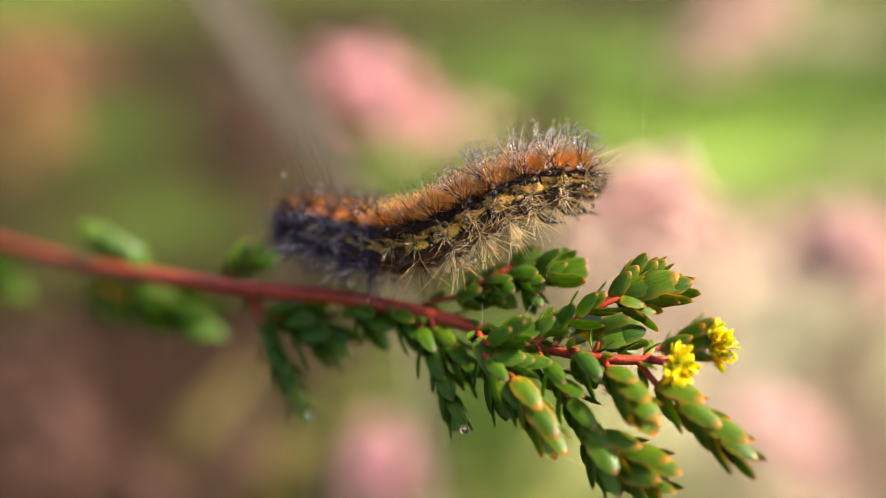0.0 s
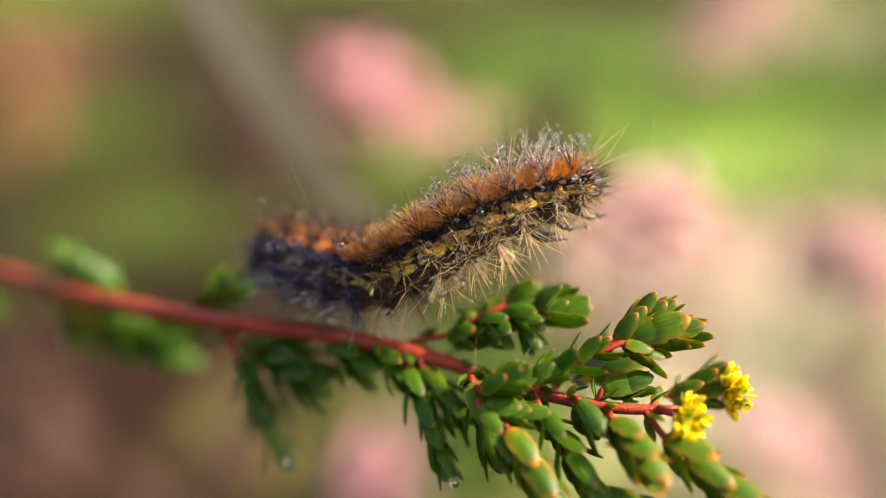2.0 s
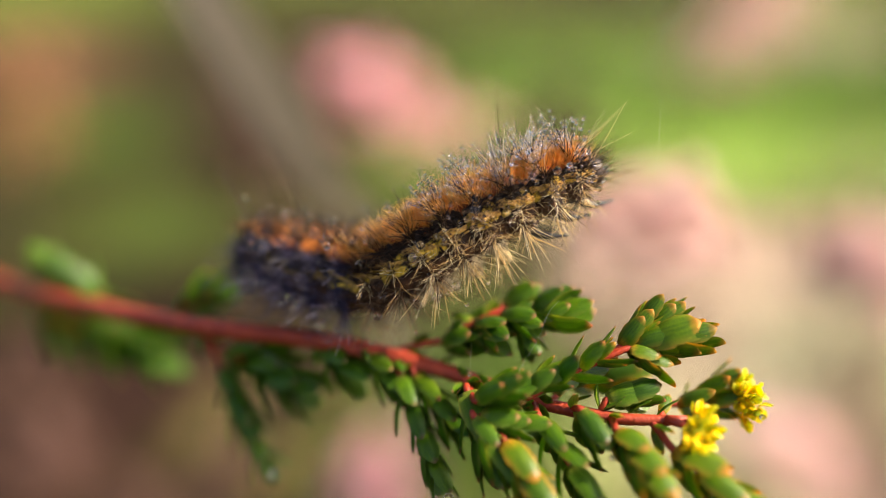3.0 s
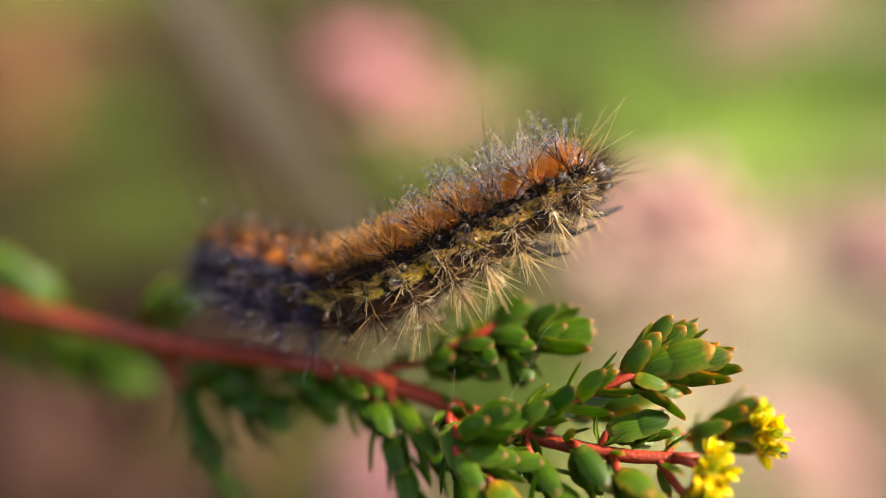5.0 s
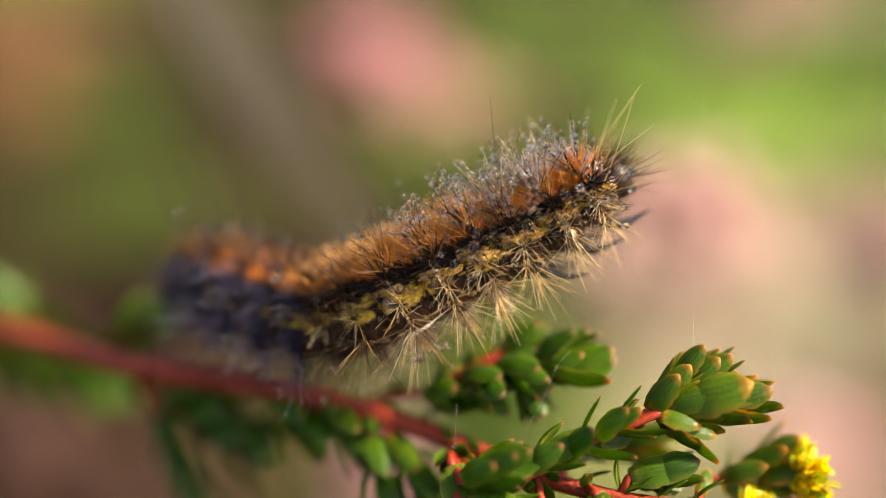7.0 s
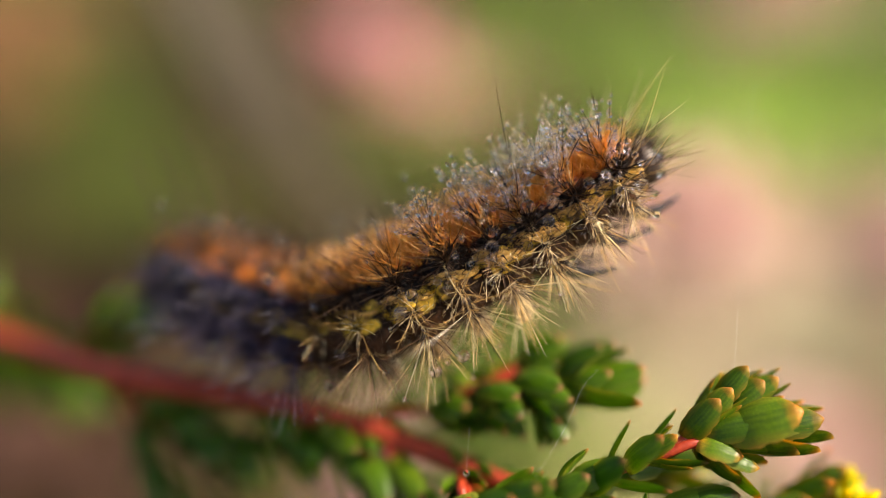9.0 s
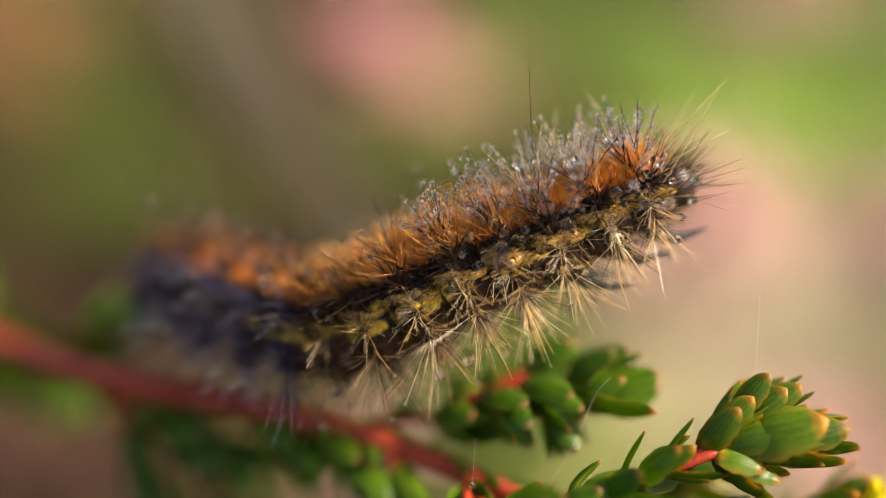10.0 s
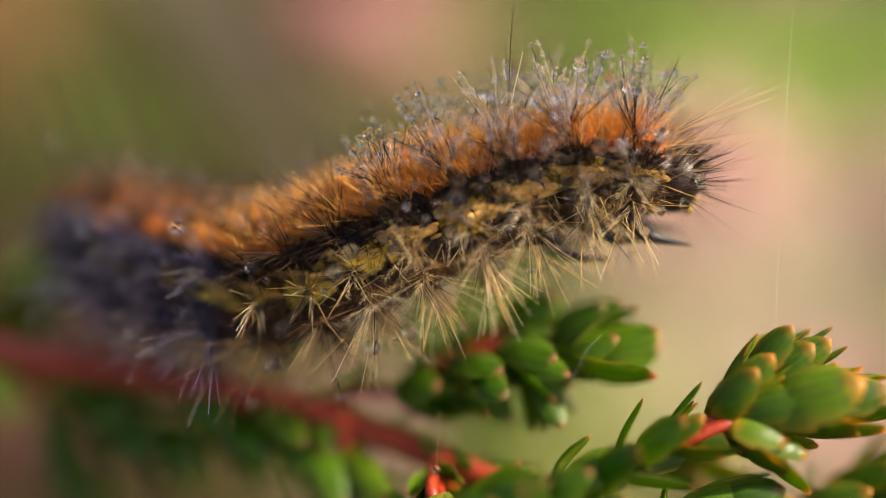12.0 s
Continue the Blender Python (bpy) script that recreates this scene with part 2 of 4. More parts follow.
# darker orange for the tail, its shade mixed into the hair colour
ORANGE_SHADED = hair_material("shaded_orange_hair", (0.34, 0.11, 0.015), (0.70, 0.29, 0.06), 1, 0.5, 0.3)
DARK = hair_material("dark_hair", (0.008, 0.006, 0.005), (0.050, 0.028, 0.015), 0.25, 0.6, 0.0)
GOLD = hair_material("pale_hair", (0.82, 0.54, 0.18), (1.0, 0.93, 0.66), 1, 0.25, 0.55)
# dark bluish hair for the tail, sky-lit shade put into its colour
GREY_SHADED = hair_material("shaded_grey_hair", (0.007, 0.007, 0.026), (0.075, 0.062, 0.115), 0.6, 0.5, 0.1)
GREY = hair_material("brown_grey_hair", (0.045, 0.022, 0.010), (0.30, 0.16, 0.07), 1, 0.35, 0.3)
YOLK = mottled("yellow_patch", (0.50, 0.23, 0.035), (1.0, 0.64, 0.16), 2000, 0.35, 0.2, 0.00003)
HEAD = mottled("head_shell", (0.008, 0.006, 0.006), (0.06, 0.028, 0.014), 1500, 0.45, 0.0, 0.00003)
FACE = mottled("face_plate", (0.30, 0.17, 0.03), (0.60, 0.40, 0.08), 2500, 0.4)
CLAW = mottled("claw", (0.006, 0.006, 0.010), (0.025, 0.022, 0.028), 2000, 0.42, gloss=0.6)
FLESH = mottled("belly_flesh", (0.55, 0.44, 0.26), (0.78, 0.68, 0.46), 1200, 0.4, 0.3)
SILK = mottled("silk", (0.7, 0.66, 0.58), (0.85, 0.82, 0.76), 500, 0.3, 0.5)
STRAW = mottled("dry_grass", (0.36, 0.28, 0.19), (0.60, 0.50, 0.37), 60, 0.6, 0.3)
WITHERED = mottled("withered_blade", (0.17, 0.14, 0.09), (0.27, 0.225, 0.155), 60, 0.6, 0.5)
GRASS = mottled("green_grass", (0.10, 0.18, 0.02), (0.24, 0.37, 0.06), 40, 0.55, 0.35)
PETAL = mottled("heather_flower", (0.80, 0.30, 0.36), (0.97, 0.66, 0.68), 120, 0.6, 0.35)
PETAL_PALE = mottled("pale_flower", (0.80, 0.46, 0.44), (0.95, 0.72, 0.68), 120, 0.6, 0.35)
PETAL_SOFT = mottled("soft_pink_flower", (0.72, 0.47, 0.43), (0.88, 0.68, 0.62), 160, 0.7, 0.5)
PETAL_TAN = mottled("tan_flower", (0.20, 0.09, 0.035), (0.36, 0.19, 0.08), 120, 0.7, 0.25)
PETAL_ROSE = mottled("withered_rose_flower", (0.065, 0.027, 0.02), (0.155, 0.075, 0.052), 120, 0.7, 0.25)
PETAL_DRY = mottled("faded_flower", (0.050, 0.020, 0.012), (0.115, 0.055, 0.033), 120, 0.7, 0.25)
FLOOR = ground_material()


# ---------------------------------------------------------------- building blocks
def mesh_of(name, verts, faces, mat, smooth=True):
    me = bpy.data.meshes.new(name)
    me.from_pydata([tuple(v) for v in verts], [], faces)
    me.materials.append(mat)
    me.polygons.foreach_set("use_smooth", [smooth] * len(me.polygons))
    me.update()
    return me


def part(name, me, parent, label="", m=None):
    ob = new(name, me)
    ob.parent = parent
    if m is not None:
        ob.matrix_basis = m
    return tagged(ob, label) if label else ob


def empty(name, m):
    ob = new(name)
    ob.empty_display_size = 0.002
    ob.matrix_basis = m
    return ob


def smooth_line(points, steps):
    """A Catmull-Rom line through the points."""
    p = [Vector(q) for q in points]
    p = [p[0] * 2 - p[1]] + p + [p[-1] * 2 - p[-2]]
    out = []
    for i in range(1, len(p) - 2):
        a, b, c, d = p[i - 1:i + 3]
        for k in range(steps):
            t = k / steps
            out.append(0.5 * (2 * b + (c - a) * t + (2 * a - 5 * b + 4 * c - d) * t * t + (3 * b - a - 3 * c + d) * t ** 3))
    return out + [p[-2]]


def tube(points, radii, sides=8, rough=0.0, seed=0):
    """Vertices and faces of a closed round bar along the points."""
    rng = random.Random(seed)
    verts, faces = [], []
    up = Vector((0.13, 0.31, 0.94))
    for i, p in enumerate(points):
        d = (points[min(i + 1, len(points) - 1)] - points[max(i - 1, 0)]).normalized()
        u = d.cross(up).normalized()
        v = u.cross(d)
        for k in range(sides):
            a = 2 * math.pi * k / sides
            r = radii[i] * (1 + rough * rng.uniform(-1, 1))
            verts.append(p + (u * math.cos(a) + v * math.sin(a)) * r)
    n = len(points)
    for i in range(n - 1):
        for k in range(sides):
            k2 = (k + 1) % sides
            faces.append((i * sides + k, i * sides + k2, (i + 1) * sides + k2, (i + 1) * sides + k))
    faces.append(tuple(range(sides))[::-1])
    faces.append(tuple(range((n - 1) * sides, n * sides)))
    return verts, faces


def join(pieces):
    verts, faces = [], []
    for v, f in pieces:
        o = len(verts)
        verts += list(v)
        faces += [tuple(i + o for i in q) for q in f]
    return verts, faces


def ball(level):
    bm = bmesh.new()
    bmesh.ops.create_icosphere(bm, subdivisions=level, radius=1)
    v, f = [x.co.copy() for x in bm.verts], [tuple(x.index for x in q.verts) for q in bm.faces]
    bm.free()
    return v, f


BALL1, BALL2, BALL3 = ball(1), ball(2), ball(3)


def blob(kind, centre, size, turn=None):
    size = Vector((size,) * 3) if isinstance(size, (int, float)) else Vector(size)
    m = turn.to_3x3() if turn is not None else Matrix.Identity(3)
    return [Vector(centre) + m @ Vector((v.x * size.x, v.y * size.y, v.z * size.z)) for v in kind[0]], kind[1]


def hairs(rows):
    """Thin bristles, each a tapered three-sided bar with a slight bend: base, direction, length, thickness, bend."""
    verts, faces = [], []
    for base, d, length, r, bend in rows:
        d = d.normalized()
        u = d.orthogonal().normalized()
        v = d.cross(u)
        o = len(verts)
        mid, tip = base + d * length * 0.5 + bend * length * 0.12, base + d * length + bend * length * 0.45
        for c, s in ((base, 1.0), (mid, 0.8), (tip, 0.35)):
            for k in range(3):
                a = 2 * math.pi * k / 3
                verts.append(c + (u * math.cos(a) + v * math.sin(a)) * r * s)
        for q in (0, 3):
            for k in range(3):
                k2 = (k + 1) % 3
                faces.append((o + q + k, o + q + k2, o + q + 3 + k2, o + q + 3 + k))
        faces.append((o + 6, o + 7, o + 8))
    return verts, faces


def scatter(rng, d, spread):
    """A direction near d, at random within a cone."""
    d = d.normalized()
    u = d.orthogonal().normalized()
    v = d.cross(u)
    a, k = rng.uniform(0, 2 * math.pi), math.tan(spread * math.sqrt(rng.random()))
    return (d + (u * math.cos(a) + v * math.sin(a)) * k).normalized()


def frame_along(p, d, up):
    """A pose at p whose x axis runs along d and whose z axis is as near as may be to up."""
    x = d.normalized()
    y = up.cross(x).normalized()
    z = x.cross(y)
    m = Matrix((x, y, z)).transposed().to_4x4()
    m.translation = p
    return m


# ---------------------------------------------------------------- ground
def ground():
    rng = random.Random(3)
    edges = [-60, -12, -3] + [-1.2 + 0.03 * i for i in range(81)] + [3, 12, 60]
    verts = []
    for y in edges:
        for x in edges:
            far = max(abs(x), abs(y))
            z = 0.012 * noise.noise((x * 9, y * 9, 0)) + 0.006 * noise.noise((x * 31, y * 31, 4))
            verts.append((x, y, z - 0.008 if far < 1.3 else -0.01))
    n = len(edges)
    faces = [(j * n + i, j * n + i + 1, (j + 1) * n + i + 1, (j + 1) * n + i) for j in range(n - 1) for i in range(n - 1)]
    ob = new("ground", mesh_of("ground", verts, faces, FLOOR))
    tagged(ob, "mossy green and brown heath floor with leaf litter", "ground", kind="structure")


ground()


def grass(name, mat, label, spots, blades, height, seed):
    rng = random.Random(seed)
    verts, faces = [], []
    for cx, cy, spread in spots:
        for _ in range(blades):
            x, y = rng.gauss(cx, spread), rng.gauss(cy, spread)
            h, w = height * rng.uniform(0.5, 1.2), rng.uniform(0.0008, 0.0018)
            a, lean = rng.uniform(0, 6.3), rng.uniform(0.1, 0.7)
            side = Vector((math.cos(a), math.sin(a), 0))
            out = Vector((-math.sin(a), math.cos(a), 0))
            o = len(verts)
            for t in (0, 0.4, 0.75, 1.0):
                c = Vector((x, y, -0.012)) + Vector((0, 0, 1)) * h * (t - 0.25 * lean * t * t) + out * h * lean * t * t
                verts += [c - side * w * (1 - 0.9 * t), c + side * w * (1 - 0.9 * t), c + out * w * 0.3]
            for k in range(3):
                b = o + k * 3
                faces += [(b, b + 2, b + 5, b + 3), (b + 2, b + 1, b + 4, b + 5), (b + 1, b, b + 3, b + 4)]
    ob = new(name, mesh_of(name, verts, faces, mat))
    tagged(ob, label, "grass", kind="stuff")


grass("green_grass", GRASS, "fresh green grass growing among the heather",
      [(0.14, 0.50, 0.05), (0.24, 0.56, 0.06), (0.05, 0.55, 0.05), (0.32, 0.50, 0.06), (0.01, 0.14, 0.015)], 240, 0.045, 11)
grass("dry_grass", STRAW, "bleached dry grass lying over the heath floor",
      [(0.17, 0.22, 0.05), (0.24, 0.30, 0.05), (0.13, 0.15, 0.03), (0.38, 0.62, 0.08)], 240, 0.035, 12)


# ---------------------------------------------------------------- heather behind
def heather_plant(tip, length, lean, mat, label, seed, thick=0.011, bell=1.0, stalk=0.0012, crowd=2600):
    """A flowering heather stem: a woody stalk from the ground and a spike of little bells."""
    rng = random.Random(seed)
    tip = Vector(tip)
    d = Vector((math.sin(radians(lean)), 0.12, math.cos(radians(lean)))).normalized()
    foot = tip - d * length
    root = Vector((foot.x - d.x * 0.04, foot.y + 0.01, -0.012))
    plant = empty("heather_plant", Matrix.Translation(root))
    tagged(plant, label, "heather", group="heather plants behind")
    line = smooth_line([root, root.lerp(foot, 0.5) + Vector((0.004, 0, 0)), foot, tip], 5)
    v, f = tube([p - root for p in line], [stalk * (1 - 0.67 * i / len(line)) for i in range(len(line))], 6)
    part("stem", mesh_of("stem", v, f, WOOD), plant, "brown woody stem")
    pieces = []
    count = int(length * crowd)
    for i in range(count):
        t = rng.random()
        a = rng.uniform(0, 6.3)
        r = thick * (1 - 0.55 * t) * rng.uniform(0.3, 1.7)
        c = foot.lerp(tip, t) + Vector((math.cos(a) * r, math.sin(a) * r, rng.uniform(-0.002, 0.002)))
        pieces.append(blob(BALL1, c - root, (rng.uniform(0.0016, 0.003) * bell,) * 2 + (rng.uniform(0.002, 0.0034) * bell,),
                           Euler((rng.uniform(-1, 1), rng.uniform(-1, 1), 0)).to_matrix()))
    v, f = join(pieces)
    part("flower_spike", mesh_of("flower_spike", v, f, mat), plant, "spike of small bell flowers")


PINK, PALE, FADED = "flowering heather with a dense spike of pink bells", "flowering heather with a pale washed-out pink spike", "heather with a faded brownish flower spike"
heather_plant((-0.030, 0.232, 0.080), 0.034, -50, PETAL, PINK, 1, 0.016)
heather_plant((-0.0128, 0.1212, 0.0131), 0.03, 10, PETAL, PINK, 2, 0.011)
heather_plant((0.0743, 0.1022, 0.0789), 0.016, -20, PETAL_SOFT, PALE, 3, 0.009, 0.8, 0.0006, 6000)
heather_plant((0.0257, 0.0584, 0.1034), 0.008, 0, PETAL_SOFT, PALE, 4, 0.008, 0.6, 0.0004, 9000)
heather_plant((-0.112, 0.155, 0.020), 0.03, 20, PETAL_DRY, FADED, 5, 0.012)
heather_plant((-0.133, 0.227, 0.089), 0.04, 15, PETAL_TAN, FADED, 6, 0.014)
heather_plant((-0.061, 0.208, 0.079), 0.03, 0, PETAL_DRY, FADED, 7, 0.012)
heather_plant((0.150, 0.365, 0.090), 0.05, 30, PETAL_PALE, PALE, 8, 0.02)
heather_plant((0.0765, 0.1285, 0.0170), 0.022, -50, PETAL_PALE, PALE, 9, 0.010)
heather_plant((-0.025, 0.158, 0.020), 0.04, 40, PETAL_DRY, FADED, 10, 0.014)
heather_plant((0.042, 0.272, 0.064), 0.03, 0, PETAL_DRY, FADED, 11, 0.012)
heather_plant((-0.0879, 0.1191, 0.0205), 0.014, 20, PETAL_ROSE, FADED, 12, 0.007)
heather_plant((-0.0712, 0.1140, 0.0096), 0.012, -20, PETAL_ROSE, FADED, 13, 0.007)
heather_plant((-0.0482, 0.1255, 0.0106), 0.012, 30, PETAL_ROSE, FADED, 14, 0.006)


def grass_blade():
    blade = empty("grass_blade", Matrix.Translation(at(-24, -60, 60)))
    tagged(blade, "broad pale dry grass blade leaning among the heather", "grass")
    o = at(-24, -60, 60)
    line = smooth_line([at(10, -100, 72) , at(-3, -10, 58), at(-14, 11, 50), at(-30, 36, 48), at(-52, 66, 46)], 8)
    verts, faces = [], []
    for i, p in enumerate(line):
        d = (line[min(i + 1, len(line) - 1)] - line[max(i - 1, 0)]).normalized()
        s = d.cross(BEHIND).normalized()
        w = 0.0006 + 0.0024 * max(0, min(1, (i - 9) / 9))
        verts += [p - o - s * w, p - o + BEHIND * 0.00015, p - o + s * w, p - o - BEHIND * 0.0001]
    for i in range(len(line) - 1):
        for k in range(4):
            k2 = (k + 1) % 4
            faces.append((i * 4 + k, i * 4 + k2, i * 4 + 4 + k2, i * 4 + 4 + k))
    part("blade", mesh_of("blade", verts, faces, WITHERED, False), blade)
    # thin pale bar added to draw a bright line along the left edge
    v, f = tube([p - o + BEHIND * 0.0003 - SIDE * 0.0022 for p in line], [0.0005] * len(line), 6)
    part("midrib", mesh_of("midrib", v, f, STRAW), blade, "pale strip along the left edge")


grass_blade()


# ---------------------------------------------------------------- the sprig
def leaf_mesh(mat, width, curl, seed):
    """One scale leaf of unit length along x: flat inside, keeled outside (+z), drawn to a point."""
    rng = random.Random(seed)
    verts, faces, rings = [], [], 11
    section = ((-1.0, -0.35), (-0.52, 0.42), (0.0, 1.0), (0.52, 0.42), (1.0, -0.35), (0.5, -0.55), (-0.5, -0.55))
    sides = len(section)
    for i in range(rings):
        t = i / (rings - 1)
        body = 0.60 + 0.40 * math.sin(math.pi * 0.5 * t / 0.42) if t < 0.42 else max(0.0, math.cos(math.pi * 0.5 * (t - 0.42) / 0.58)) ** 0.52
        w = max(0.016, width * body)
        th = 0.34 * w + 0.010
        z0 = curl * math.sin(math.pi * t) + 0.09 * t ** 4
        for y, z in section:
            verts.append(Vector((t, y * w * (1 + 0.06 * rng.uniform(-1, 1)), z * th + z0)))
    for i in range(rings - 1):
        for k in range(sides):
            k2 = (k + 1) % sides
            faces.append((i * sides + k, (i + 1) * sides + k, (i + 1) * sides + k2, i * sides + k2))
    faces.append(tuple(range(sides)))
    faces.append(tuple(range((rings - 1) * sides, rings * sides))[::-1])
    me = mesh_of("leaf", verts, faces, mat)
    crisp = me.attributes.new("sharp_edge", "BOOLEAN", "EDGE")
    for e in me.edges:
        u, v = (q % sides for q in e.vertices)
        crisp.data[e.index].value = u == v and u in (0, 4)
    return me


LEAVES = {key: [leaf_mesh(mat, w, c, i) for i, (w, c) in enumerate(((0.195, 0.09), (0.22, 0.12), (0.18, 0.07)))]
          for key, mat in (("green", LEAF), ("dark_green", LEAF_DARK), ("young", LEAF_SUN), ("yellow", LEAF_YELLOW))}

sprig = empty("heather_sprig", Matrix.Translation(at(-36, 1, 15)))
tagged(sprig, "green heather sprig with scale leaves on a red stem", "heather")
SPRIG = sprig.matrix_basis.inverted()


def sprig_stem():
    root = Vector((-0.155, 0.12, -0.012))
    line = [root, Vector((-0.15, 0.12, 0.04)), at(-100, -1, 80), at(-70, 1, 54), at(-50, 1.84, 33.98), at(-36, -0.05, 22.96), at(-26, -1.57, 15.67), at(-19, -2.22, 10.87),
            at(-13, -2.68, 7.19), at(-8, -3.04, 6.06), at(-4, -3.61, 5.45), at(0, -4.48, 4.56), at(2.6, -5.12, 3.6), at(6.32, -6.07, 1.8), at(9.98, -6.6, 0.8), at(13.4, -6.6, 0.4)]
    pts = smooth_line(line, 7)
    n = len(pts)
    radii = [(0.0009 if i < 16 else 0.00058 if i < 60 else 0.00055 - 0.00030 * max(0, (i - 68)) / (n - 68)) for i in range(n)]
    v, f = tube([SPRIG @ p for p in pts], radii, 12, 0.06, 5)
    part("stem", mesh_of("stem", v, f, BARK), sprig, "smooth red stem")
    # little scars and leaf bases on the stem
    rng = random.Random(8)
    for i in range(60, n - 2, 3):
        d = (pts[i + 1] - pts[i]).normalized()
        m = frame_along(pts[i] + d.orthogonal().normalized() * 0.0003, d, Vector((rng.uniform(-1, 1), rng.uniform(-1, 1), 0.5)))
        m = m @ Matrix.Rotation(-0.5, 4, "Y") @ Matrix.Diagonal((0.0014, 0.0012, 0.0012, 1))
        if i > n - 30:
            part("leaf", LEAVES["green"][i % 3], sprig, m=SPRIG @ m)


sprig_stem()


def shoot(key, base, tip, pairs=2, size=2.0, kind="green", open_by=34, start=0.05, sag=0.0, turn=0.0, gap=1.0, root=None, bud=False):
    """A side shoot with pairs of leaves set crosswise; the topmost close into a bud."""
    a, b = at(*base), at(*tip)
    rng = random.Random(key)
    axis = b - a
    length = axis.length
    m = frame_along(a, axis, Vector((0, -0.5, 0.85)))
    pairs = max(3 if bud else 2, round((length / MM - 1.5) * (1 - start) / (0.50 if bud else 0.80)) + 1) if kind != "yellow" else pairs
    stalk_end = max(length - size * 0.95 * MM, length * 0.35)
    line = [Vector((stalk_end * t, 0, -sag * MM * math.sin(math.pi * t * 0.5))) for t in (0, 0.3, 0.6, 1.0)]
    width = [0.00026, 0.00023, 0.0002, 0.00012]
    if root is not None:
        r0 = m.inverted() @ at(*root)
        line, width = smooth_line([r0, r0.lerp(line[0], 0.5) + Vector((0, 0, 0.0001)), *line], 3), [0.00022, 0.00020, 0.00019, 0.00019, 0.00019, 0.00019]
        width += [0.00020 - 0.00010 * i / 9 for i in range(10)]
    v, f = tube(line, width[:len(line)], 8, 0.05, key)
    ob = part("side_shoot", mesh_of("side_shoot", v, f, TWIG), sprig, m=SPRIG @ m)
    if root is not None:
        # a pair of small leaves where the twig leaves its stem
        d = line[len(line) // 3] - line[0]
        for side in (0, 1):
            lm = (frame_along(line[0].lerp(line[len(line) // 3], 0.3), d, Vector((0.1, 0.2, 1))) @ Matrix.Rotation(radians(90 * key + 180 * side), 4, "X")
                  @ Matrix.Translation((0, 0, 0.00012)) @ Matrix.Rotation(-radians(24), 4, "Y") @ Matrix.Diagonal((0.0014, 0.0015, 0.0014, 1)))
            part("leaf", LEAVES[kind][side], ob, m=lm)
    for k in range(pairs):
        t = start + (1 - start) * (k / max(1, pairs - 1)) ** gap
        x = stalk_end * t
        tilt = radians((0.54 if bud else 0.92) * open_by * (1 - 0.55 * t) + rng.uniform(-5, 9))
        s = size * MM * (0.93 if bud else 1.0) * (1.06 + 0.14 * math.sin(math.pi * min(1, t + 0.15))) * rng.uniform(0.85, 1.15)
        for side in (0, 1):
            spin = turn + 90 * k + 180 * side + rng.uniform(-12, 12)
            lm = (Matrix.Translation((x, 0, -sag * MM * math.sin(math.pi * t * 0.5))) @ Matrix.Rotation(radians(spin), 4, "X")
                  @ Matrix.Translation((0, 0, 0.00012)) @ Matrix.Rotation(-tilt, 4, "Y") @ Matrix.Diagonal((s, s * rng.uniform(0.95, 1.2) * (1.36 if bud else 1.10), s * (1.05 if bud else 0.75), 1)))
            part("leaf", LEAVES[kind][rng.randrange(3)], ob, m=lm)
    return ob


shoot(1, (0.92, -3.12, 4.6), (2.77, -3.02, 3.6), 4, 1.9, root=(-1.68, -3.84, 5.89), bud=True)
shoot(2, (2.75, -2.02, 4), (4.19, -2.92, 2.9), 4, 2.0, root=(0.92, -3.12, 4.6), bud=True)
shoot(3, (4.17, -1.47, 3.6), (6, -2.15, 2.6), 4, 2.1, root=(2.75, -2.02, 4), bud=True)
shoot(4, (5.98, -1.8, 3.2), (8.29, -1.22, 2.9), 4, 2.2, open_by=30, root=(4.17, -1.47, 3.6), bud=True)
shoot(5, (4.38, -1.17, 4.4), (6.14, -0.19, 4.8), 4, 1.8, root=(2.75, -2.02, 4), bud=True)
shoot(40, (5.62, -1.44, 4), (7.58, -0.78, 4), 4, 2.0, root=(4.17, -1.47, 3.6), bud=True)
shoot(41, (5.06, -1.9, 3.6), (5.66, -3.14, 3.2), 3, 1.7, root=(4.17, -1.47, 3.6), bud=True)
shoot(42, (2.2, -2.16, 4.6), (3.68, -1.67, 5), 3, 1.8, root=(2.75, -2.02, 4), bud=True)
shoot(6, (10.1, -3.0, 1.0), (12.4, -0.6, 1.5), 4, 1.65, "young", 24, root=(8.4, -3.9, 0.82), bud=True)
shoot(7, (10.6, -2.8, 1.0), (15.5, -2.3, 1.5), 5, 2.5, "young", 34, root=(8.4, -3.9, 0.82), bud=True)
shoot(8, (11.4, -2.2, 1.5), (14.0, -0.6, 1.7), 3, 1.7, "young", 24, root=(10.4, -2.8, 1.0), bud=True)
shoot(9, (10.4, -3.0, 0.7), (13.0, -4.3, 1.0), 3, 1.6, "young", 26, root=(8.4, -3.9, 0.82), bud=True)
shoot(10, (5.3, -5.5, 0.5), (10.3, -2.9, 1.0), 3, 1.9, "green", 62, 0.42, root=(4.99, -5.79, 2.27))
shoot(11, (2.6, -5.6, 0.0), (5.7, -4.3, -0.8), 4, 1.9, open_by=40, root=(2.31, -5.28, 3.7), bud=True)
shoot(12, (5.1, -5.2, 0.2), (7.4, -4.0, 0.5), 2, 1.7, root=(4.99, -5.79, 2.27), bud=True)
shoot(13, (2.8, -6.4, 0.0), (6.3, -7.0, 0.0), 3, 1.8, open_by=38, root=(2.31, -5.44, 3.5), bud=True)
